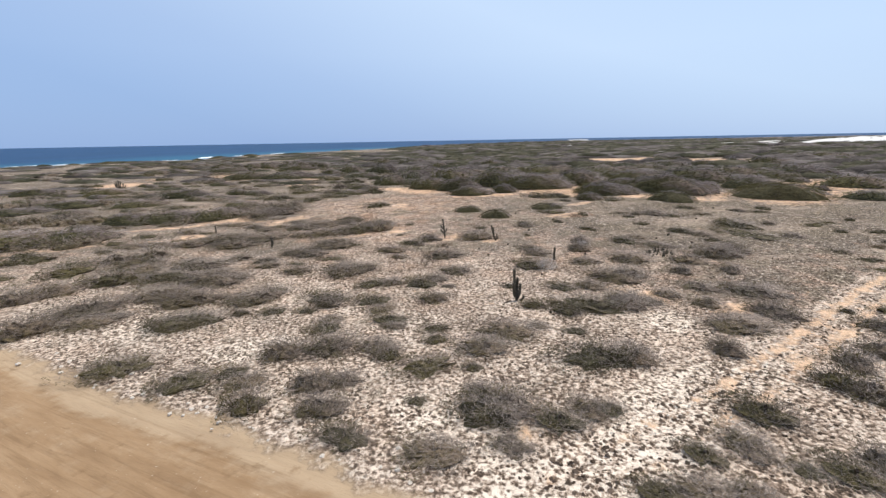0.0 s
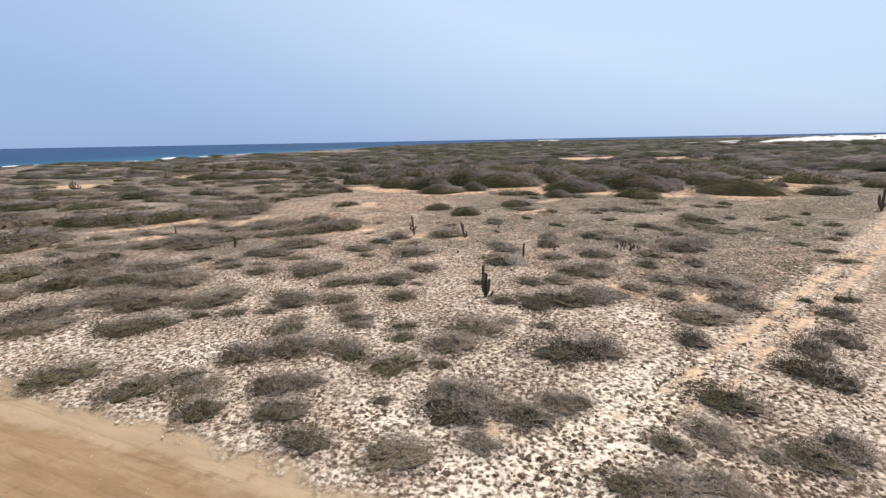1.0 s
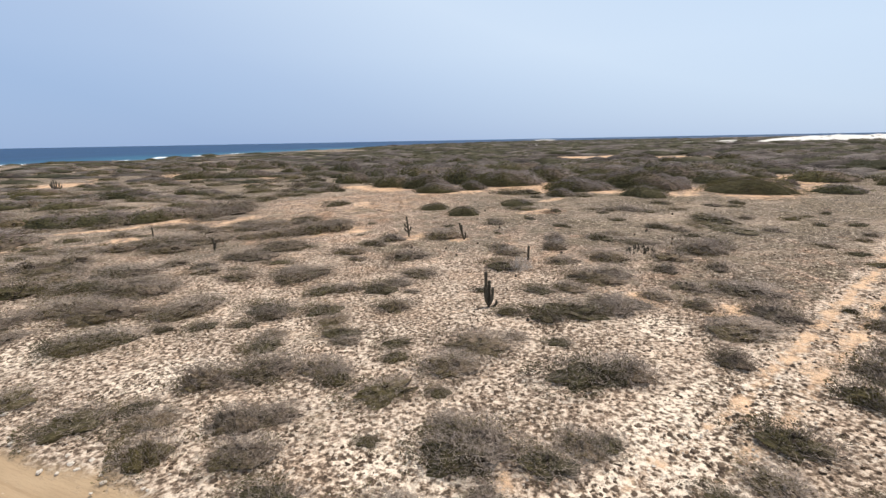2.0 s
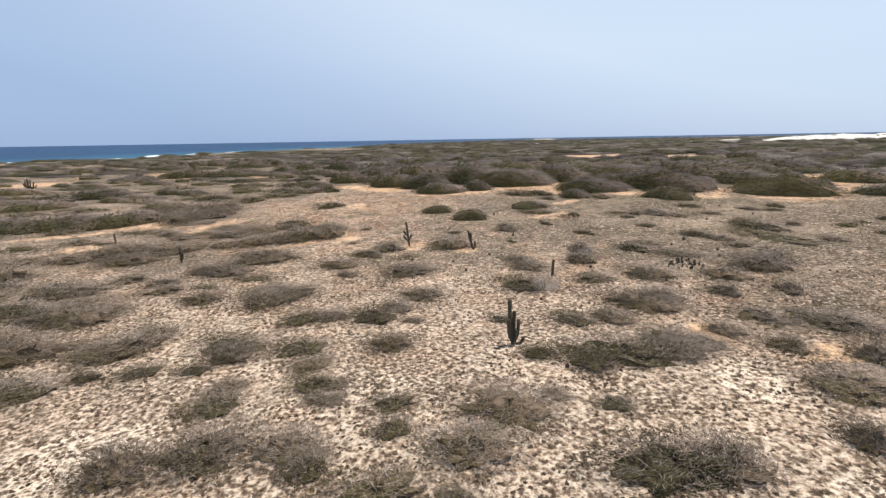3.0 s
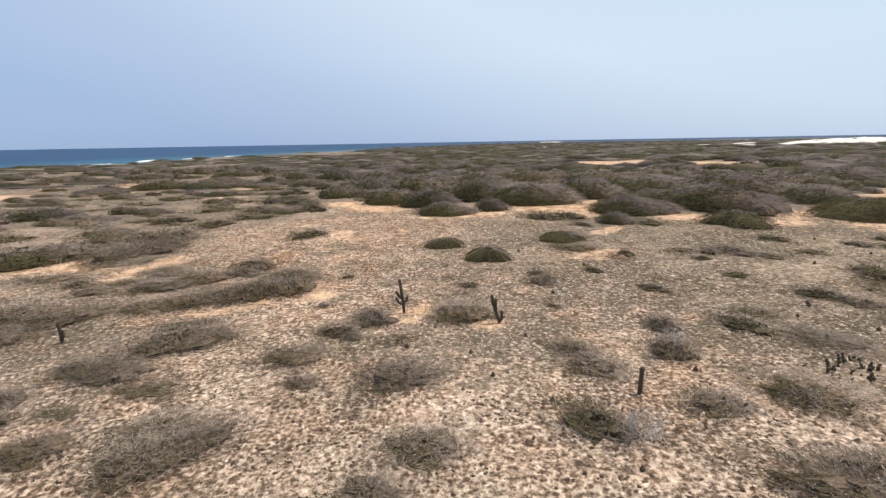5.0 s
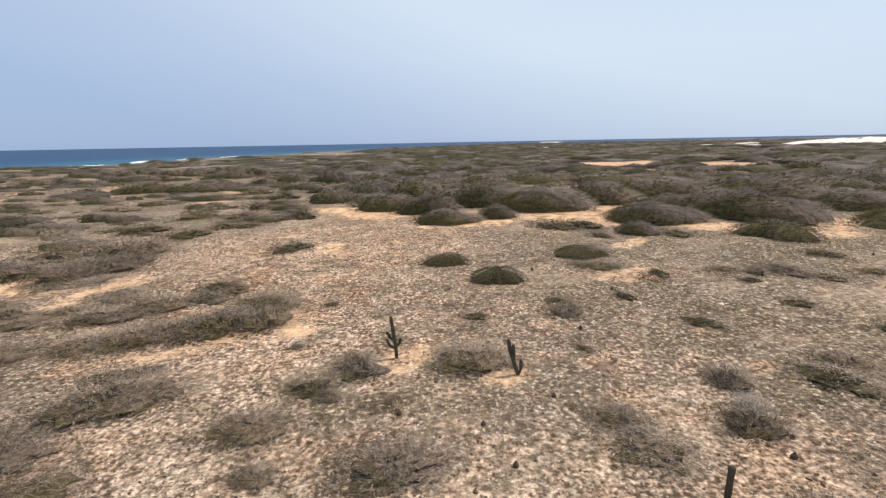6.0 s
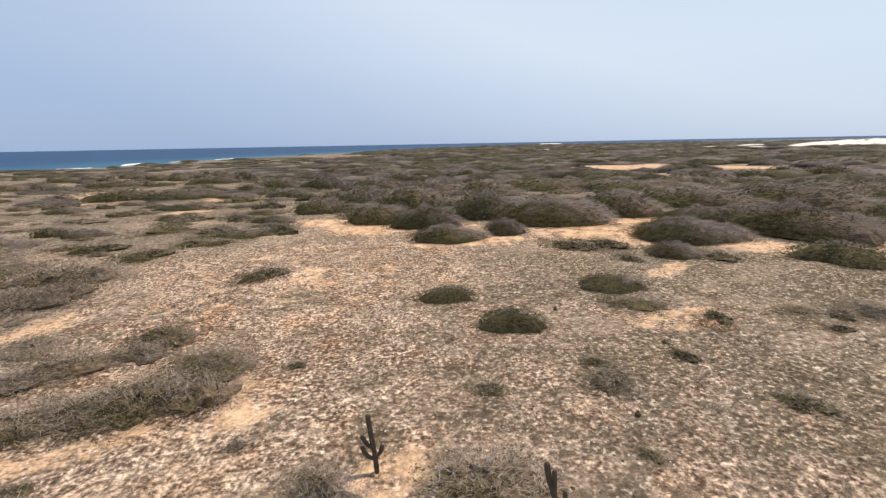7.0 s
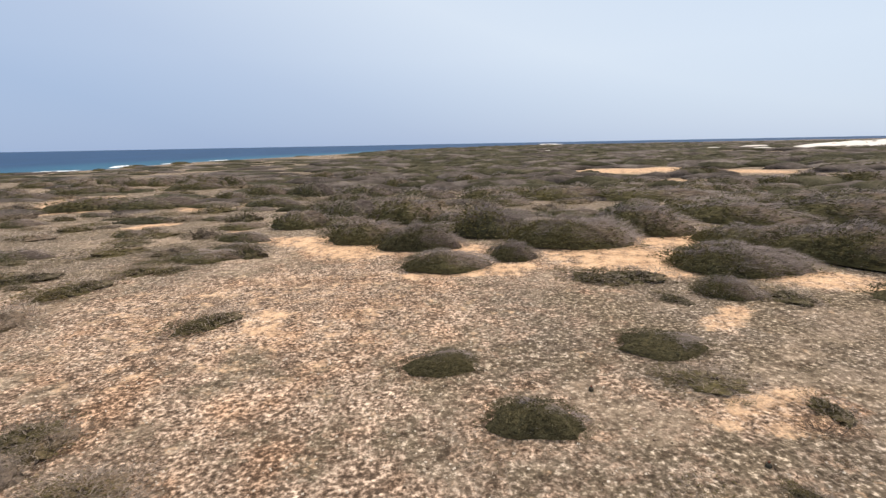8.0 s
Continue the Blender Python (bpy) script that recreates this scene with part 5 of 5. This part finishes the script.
# ---- limestone chips ----
def chips():
    rng = np.random.default_rng(8)
    n = 26000
    y = rng.uniform(9, 84, n) ** 0.75 * 84 ** 0.25
    x = rng.uniform(-1, 1, n) * (6 + 0.75 * np.minimum(y, 46))
    dust, orange, herb, _, _ = covers(x, y)
    keep = (dust < 0.3) & (orange < 0.6) & (herb < rng.uniform(0.15, 0.95, n))
    x, y = x[keep], y[keep]
    verts, faces = [], []
    for a, b, c in zip(x, y, height(x, y)):
        base, s, ph = len(verts), rng.uniform(0.025, 0.08), rng.uniform(0, 6.28)
        for k in range(4):
            q = s * rng.uniform(0.6, 1.4)
            verts.append((a + q * math.cos(ph + 1.57 * k), b + q * math.sin(ph + 1.57 * k), c - 0.01))
        verts.append((a + rng.normal() * s * 0.3, b + rng.normal() * s * 0.3, c + s * rng.uniform(0.3, 0.6)))
        faces.extend((base + k, base + (k + 1) % 4, base + 4) for k in range(4))
    tagged(link_mesh("limestone_chips", verts, faces, LIMESTONE), "pale limestone chips strewn over dry ground", "stones", kind="stuff")


chips()


# ---- cacti ----
def column(name, parent, path, radius, ribs=8, label=""):
    """A ribbed cactus stem along a path, rounded at the tip."""
    pts = [Vector(p) for p in path]
    for _ in range(4):
        pts = [pts[0]] + [q for a, b in zip(pts, pts[1:]) for q in (a.lerp(b, 0.25), a.lerp(b, 0.75))] + [pts[-1]]
    end = (pts[-1] - pts[-2]).normalized()
    dense, gone = [], 0.0
    for a, b in zip(pts, pts[1:]):
        gone += (b - a).length
        if not dense or gone > 0.12:
            dense.append(a)
            gone = 0.0
    dense = dense[:-1] + [pts[-1] - end * radius * k for k in (1.1, 0.7, 0.3, 0.1, 0.0)]
    verts, faces, ring = [], [], ribs * 2
    for i, p in enumerate(dense):
        way = (dense[min(i + 1, len(dense) - 1)] - dense[max(i - 1, 0)]).normalized()
        turnq = Vector((0, 0, 1)).rotation_difference(way)
        left = (dense[-1] - p).length / (radius * 1.1)
        swell = radius * (0.94 + 0.06 * math.sin(i * 0.9)) * math.sqrt(max(0.03, 1 - (1 - min(left, 1)) ** 2))
        swell *= 0.82 + 0.18 * min(i / 3, 1)
        for k in range(ring):
            r = swell * (1.0 if k % 2 == 0 else 0.76)
            verts.append(p + turnq @ Vector((r * math.cos(math.pi * k / ribs), r * math.sin(math.pi * k / ribs), 0)))
    for i in range(len(dense) - 1):
        for k in range(ring):
            a, b = i * ring + k, i * ring + (k + 1) % ring
            faces.append((a, b, b + ring, a + ring))
    faces.append(tuple((len(dense) - 1) * ring + k for k in range(ring)))
    faces.append(tuple(range(ring))[::-1])
    return tagged(link_mesh(name, verts, faces, SKIN, parent), label)


def columnar_cactus(x, y, stems, radius, label):
    """A candelabra cactus; the first stem is the trunk, the rest are arms."""
    root = tagged(new("columnar_cactus"), label, "cactus", "columnar cacti")
    root.location = (x, y, ground_z(x, y) - 0.03)
    for i, path in enumerate(stems):
        if i == 0:
            trunk = column("trunk", root, path, radius)
        else:
            column("arm", trunk, path, radius * 0.86)
    return root


columnar_cactus(4.05, 29.75, (
    ((0, 0, 0), (-0.02, 0, 0.4), (-0.15, 0, 0.9), (-0.17, 0.02, 2.15)), ((0, 0.03, 0.3), (0.04, 0.05, 0.7), (0.04, 0.06, 1.62)),
    ((-0.02, -0.05, 0.2), (-0.2, -0.1, 0.5), (-0.24, -0.1, 1.3)), ((0.03, -0.04, 0.2), (0.2, -0.05, 0.5), (0.22, -0.04, 1.25)),
    ((0.0, -0.1, 0.15), (0.1, -0.15, 0.4), (0.13, -0.14, 0.8)), ((0.12, 0, 0.06), (0.4, 0.0, 0.1), (0.46, 0, 0.42))), 0.098,
    "dark green many-armed columnar cactus standing on stony ground")
columnar_cactus(-0.87, 48.2, (
    ((0, 0, 0), (-0.03, 0, 0.6), (-0.11, 0, 1.2), (-0.2, 0, 2.0)), ((-0.04, 0, 0.5), (-0.3, 0, 0.62), (-0.42, 0, 0.95)),
    ((-0.08, 0, 0.85), (-0.26, 0.02, 0.98), (-0.42, 0.02, 1.3)), ((0.0, -0.02, 0.62), (0.15, -0.03, 0.72), (0.2, -0.03, 1.02))), 0.085,
    "dark columnar cactus with short side arms in orange sand")
columnar_cactus(8.4, 39.2, (((0, 0, 0), (0.02, 0, 0.6), (0.04, 0, 1.15)),), 0.095, "single unbranched columnar cactus behind a bush")
columnar_cactus(-18.1, 46.3, (((0, 0, 0), (0.02, 0, 0.5), (-0.03, 0, 1.2)), ((0.03, 0, 0.2), (0.14, 0, 0.35), (0.15, 0, 0.75))), 0.08,
                "small forked columnar cactus among low scrub")
columnar_cactus(4.15, 46.25, (
    ((0, 0, 0), (-0.16, 0, 0.5), (-0.34, 0, 1.1), (-0.42, 0, 1.6)), ((-0.2, -0.05, 0.5), (-0.2, -0.06, 0.9), (-0.22, -0.06, 1.4)),
    ((0.02, 0, 0.1), (0.12, 0, 0.25), (0.1, 0, 0.7))), 0.085, "leaning grey-green columnar cactus beside a dry shrub")
columnar_cactus(-27.1, 53.3, (((0, 0, 0), (0, 0, 0.5), (-0.03, 0, 0.95)),), 0.08, "short single columnar cactus in dry herbs")
columnar_cactus(-72.6, 103.5, (
    ((0, 0, 0), (-0.08, 0, 0.7), (-0.16, 0, 1.95)), ((0, 0, 0.16), (0.31, 0, 0.39), (0.35, 0, 1.72)), ((0, 0, 0.16), (-0.47, 0, 0.39), (-0.58, 0, 1.64)),
    ((0, 0.16, 0.16), (0.7, 0.16, 0.31), (0.78, 0.16, 1.25)), ((0, 0.16, 0.16), (-0.86, 0.08, 0.31), (-1.01, 0.08, 1.17)), ((0, -0.08, 0.16), (0.08, -0.31, 0.31), (0.12, -0.31, 1.33)),
    ((0, -0.08, 0.16), (-0.31, -0.31, 0.31), (-0.35, -0.31, 1.17)), ((0, 0.16, 0.16), (1.09, 0.16, 0.23), (1.25, 0.16, 0.78))), 0.14, "old clump of tall columnar cacti by a sandy patch")
columnar_cactus(51.9, 52.4, (
    ((0, 0, 0), (0, 0, 1.0), (0.1, 0, 2.6)), ((0, 0, 0.4), (0.5, 0, 0.8), (0.6, 0, 2.0)), ((0, 0, 0.3), (-0.4, 0, 0.8), (-0.5, 0, 1.9))), 0.16,
    "tall branched columnar cactus on grey herb ground")


def melon_cactus(x, y, size):
    """A small ribbed globe with a woolly cap."""
    root = tagged(new("melon_cactus"), "small dark globe cactus with a reddish cap on stony ground", "cactus", "melon cacti")
    root.location = (x, y, ground_z(x, y) - 0.02)
    verts, faces, ring = [], [], 20
    levels = ((0.7, 0.0), (0.95, 0.35), (1.0, 0.8), (0.85, 1.3), (0.5, 1.65), (0.3, 1.75))
    for r, h in levels:
        for k in range(ring):
            q = size * r * (1.0 if k % 2 == 0 else 0.82)
            verts.append((q * math.cos(math.tau * k / ring), q * math.sin(math.tau * k / ring), size * h))
    for j in range(len(levels) - 1):
        faces.extend((j * ring + k, j * ring + (k + 1) % ring, (j + 1) * ring + (k + 1) % ring, (j + 1) * ring + k) for k in range(ring))
    body = link_mesh("body", verts, faces, SKIN, root)
    verts, faces, ring = [], [], 10
    for r, h in ((0.38, 1.68), (0.42, 1.95), (0.34, 2.2), (0.12, 2.32)):
        verts.extend((size * r * math.cos(math.tau * k / ring), size * r * math.sin(math.tau * k / ring), size * h) for k in range(ring))
    for j in range(3):
        faces.extend((j * ring + k, j * ring + (k + 1) % ring, (j + 1) * ring + (k + 1) % ring, (j + 1) * ring + k) for k in range(ring))
    faces.append(tuple(3 * ring + k for k in range(ring)))
    link_mesh("cap", verts, faces, CAP, body)


melon_cactus(11.71, 55.76, 0.097)
melon_cactus(8.03, 50.29, 0.109)
melon_cactus(5.16, 44.53, 0.091)
melon_cactus(11.44, 40.73, 0.103)
melon_cactus(12.07, 41.61, 0.085)
melon_cactus(32.92, 60.94, 0.097)
melon_cactus(27.56, 54.34, 0.109)
melon_cactus(33.49, 56.30, 0.091)
melon_cactus(21.17, 46.87, 0.103)
melon_cactus(19.50, 45.53, 0.085)
melon_cactus(21.92, 43.53, 0.097)
melon_cactus(20.99, 41.81, 0.109)
melon_cactus(14.81, 37.18, 0.091)
melon_cactus(5.00, 38.94, 0.103)
melon_cactus(6.65, 35.07, 0.085)
melon_cactus(3.04, 40.90, 0.097)
melon_cactus(2.33, 42.97, 0.085)
melon_cactus(-0.57, 43.84, 0.097)
melon_cactus(7.96, 60.71, 0.109)
melon_cactus(5.79, 27.43, 0.091)
melon_cactus(21.43, 47.27, 0.103)


def prickly_pear(x, y, count, wide, seed):
    """A sprawling clump of flat oval pads, each growing from another."""
    dice = random.Random(seed)
    root = tagged(new("prickly_pear"), "sprawling dark prickly pear with oval pads", "cactus")
    root.location = (x, y, ground_z(x, y) - 0.03)
    verts, faces = [], []
    ring = 10
    for side in (-1, 1):
        verts.extend((math.cos(math.tau * k / ring), side * 0.1, 1.2 + 1.2 * math.sin(math.tau * k / ring)) for k in range(ring))
        verts.append((0, side * 0.17, 1.2))
    for k in range(ring):
        n = (k + 1) % ring
        faces.extend(((k, n, ring), (ring + 1 + n, ring + 1 + k, 2 * ring + 1), (n, k, ring + 1 + k, ring + 1 + n)))
    me = bpy.data.meshes.new("pad")
    me.from_pydata(verts, [], faces)
    me.materials.append(SKIN)
    tips = [(Vector((dice.uniform(-wide, wide), dice.uniform(-0.9, 0.9), 0.0)), 0.0) for _ in range(34)]
    for i in range(count):
        p, lean = tips[i % len(tips)] if i < 34 else dice.choice(tips)
        s = dice.uniform(0.042, 0.07)
        turned = pose(*p, dice.uniform(-30, 30), lean + dice.uniform(-40, 40), dice.uniform(0, 360))
        pad = new("pad", me)
        pad.parent = root
        pad.matrix_basis = turned @ Matrix.Diagonal((s, s, s, 1))
        top = turned @ Vector((0, 0, 2.2 * s))
        if 0.05 < top.z < 0.45:
            tips.append((top, 0.0))


prickly_pear(17.1, 39.9, 150, 1.3, 3)


# ---- loose limestone along the road edge ----
def stone_mesh(seed):
    rng = np.random.default_rng(seed)
    bm = bmesh.new()
    bmesh.ops.create_icosphere(bm, subdivisions=2, radius=1.0)
    for v in bm.verts:
        v.co = Vector((v.co.x * 1.2, v.co.y * 0.9, v.co.z * 0.6)) * (1 + 0.28 * noise.noise(v.co * 1.6 + Vector((seed, 0, 0)))) + Vector(rng.normal(size=3) * 0.04)
    me = bpy.data.meshes.new("loose_stone")
    bm.to_mesh(me)
    me.materials.append(LIMESTONE)
    return me


STONES = [stone_mesh(k) for k in range(4)]
dice = random.Random(9)
for k in range(46):
    along, aside = dice.uniform(-2, 23), dice.gauss(-0.3, 0.6)
    w = (ROAD_B - ROAD_A).normalized()
    p = ROAD_B - w * along + Vector((-w.y, w.x)) * -aside
    s = dice.uniform(0.05, 0.11)
    ob = tagged(new("loose_stone", dice.choice(STONES)), "loose pale limestone lying beside the dirt road", "stone", "loose stones")
    ob.matrix_world = pose(p.x, p.y, ground_z(p.x, p.y) + 0.01, 0, 0, dice.uniform(0, 360)) @ Matrix.Diagonal((s, s, s, 1))


# ---- the shore and the white dunes ----
def dune():
    n, m = 102, 12
    verts, faces = [], []
    a, b = Vector((238, 393.7)), Vector((560, 372))
    side = Vector((-(b - a).y, (b - a).x)).normalized()
    for i in range(n):
        p = a.lerp(b, i / (n - 1))
        u = (p.x - 278) / 282
        crest = 3.0 + 1.7 * float(smooth(0.03, 0.10, u)) + 2.2 * u + 1.2 * noise.noise(Vector((u * 16, 0, 0))) + 0.8 * noise.noise(Vector((u * 50, 3, 0)))
        low = 1.5 * float(smooth(-0.142, -0.11, u)) + 0.7 * noise.noise(Vector((u * 40, 7, 0)))
        crest = low + (crest - low) * float(smooth(-0.01, 0.05, u))
        for j in range(m):
            v = j / (m - 1) * 2 - 1
            q = p + side * v * 22
            z = ground_z(q.x, q.y) - 0.3 + crest * (1 - v * v) * (1 + 0.15 * noise.noise(Vector((u * 30, v * 3, 5))))
            verts.append((q.x, q.y, z))
    for i in range(n - 1):
        for j in range(m - 1):
            k = i * m + j
            faces.append((k, k + 1, k + m + 1, k + m))
    ob = tagged(link_mesh("white_dune", verts, faces, DUNE), "bright white sand dune ridge above the scrub", "dune", kind="structure")
    ob.data.polygons.foreach_set("use_smooth", np.ones(len(faces), bool))


def surf():
    rng = np.random.default_rng(3)
    verts, faces = [], []
    for y0, length, wide in ((308, 24, 3.6), (240, 46, 1.4), (262, 20, 1.4), (352, 26, 1.5), (395, 20, 1.4), (640, 70, 2.5)):
        base, n = len(verts), 16
        for i in range(n):
            y = y0 + length * (i / (n - 1) - 0.5)
            x = float(np.interp(y, COAST_Y, COAST_X)) - 5 - wide
            t = math.sin(math.pi * i / (n - 1)) ** 0.5
            for j, h in enumerate((-0.1, 0.9, 0.5, -0.1)):
                verts.append((x + (j / 3 - 0.5) * wide * t + rng.normal() * 0.3, y, SEA + h * t * wide / 7 + 0.02 + max(h, 0) * rng.uniform(0, 0.3)))
        for i in range(n - 1):
            for j in range(3):
                k = base + i * 4 + j
                faces.append((k, k + 1, k + 5, k + 4))
    tagged(link_mesh("surf", verts, faces, FOAM), "white surf breaking along the shore", "surf", kind="stuff")


dune()
surf()
for k in range(26):
    x = 296 + 200 * (k + dice.uniform(-0.4, 0.4)) / 26
    y = 391 - 0.062 * (x - 255) + dice.uniform(-9, -2)
    w = dice.uniform(2.0, 5.0)
    mound = copy_thing(DUNE_BUSH, pose(x, y, ground_z(x, y) + dice.uniform(2.6, 4.0), 0, 0, dice.uniform(0, 360)) @ Matrix.Diagonal((w / 2, w / 3, dice.uniform(0.6, 1.2), 1)))
    tagged(mound, "dark low bush growing on the white dune", "shrub", "dune bushes")
for k in range(64):
    x = 282 + 213 * (k + dice.uniform(-0.5, 0.5)) / 64
    y = 367 - 0.062 * (x - 255) + dice.uniform(-8, 2)
    w = dice.uniform(8, 18)
    mound = copy_thing(DUNE_BUSH, pose(x, y, ground_z(x, y) - 0.1, 0, 0, dice.uniform(0, 360)) @ Matrix.Diagonal((w / 2, w / 3, dice.uniform(1.8, 2.9), 1)))
    tagged(mound, "dark low bush growing at the foot of the white dune", "shrub", "dune bushes")
for o in (*DUNE_BUSH.children, DUNE_BUSH):
    bpy.data.objects.remove(o)
for k in range(7):
    s = dice.uniform(0.4, 1.1)
    x, y = -224.9 + k * 3.75 + dice.uniform(-1, 1), 636.0 + k * 9.31 + dice.uniform(-3, 3)
    ob = tagged(new("shore_boulder", dice.choice(STONES)), "pale weathered boulder lying near the shoreline", "boulder", "shore boulders")
    ob.matrix_world = pose(x, y, ground_z(x, y) + 0.4 * s, 0, 0, dice.uniform(0, 360)) @ Matrix.Diagonal((s * 1.6, s, s, 1))


def sand_hummock(x, y, wide):
    """A low wind-blown heap of white sand among the scrub."""
    verts, faces, ring = [], [], 14
    shift = Vector((x * 0.1, y * 0.1, 0))
    for r, h in ((1.0, -0.1), (0.8, 0.35), (0.5, 0.8), (0.2, 1.0)):
        for k in range(ring):
            a = math.tau * k / ring
            q = wide / 2 * r * (1 + 0.3 * noise.noise(shift + Vector((math.cos(a), math.sin(a), r))))
            verts.append((q * math.cos(a), q * 0.6 * math.sin(a), h * (0.5 + 0.03 * wide)))
    for j in range(3):
        faces.extend((j * ring + k, j * ring + (k + 1) % ring, (j + 1) * ring + (k + 1) % ring, (j + 1) * ring + k) for k in range(ring))
    faces.append(tuple(3 * ring + k for k in range(ring)))
    ob = tagged(link_mesh("sand_hummock", verts, faces, DUNE), "low heap of white blown sand among the scrub", "sand", "sand hummocks")
    ob.location = (x, y, ground_z(x, y))
    ob.data.polygons.foreach_set("use_smooth", np.ones(len(faces), bool))


for x, y, wide in ((50, 326, 4.7), (50, 464, 17.0), (110, 455, 17.1), (108, 311, 13.6), (192, 443, 7.3), (245, 440, 32.9), (310, 481, 37.9), (292, 1155, 81.3), (-92, 944, 12.8), (134, 410, 7.9)):
    sand_hummock(x, y, wide)
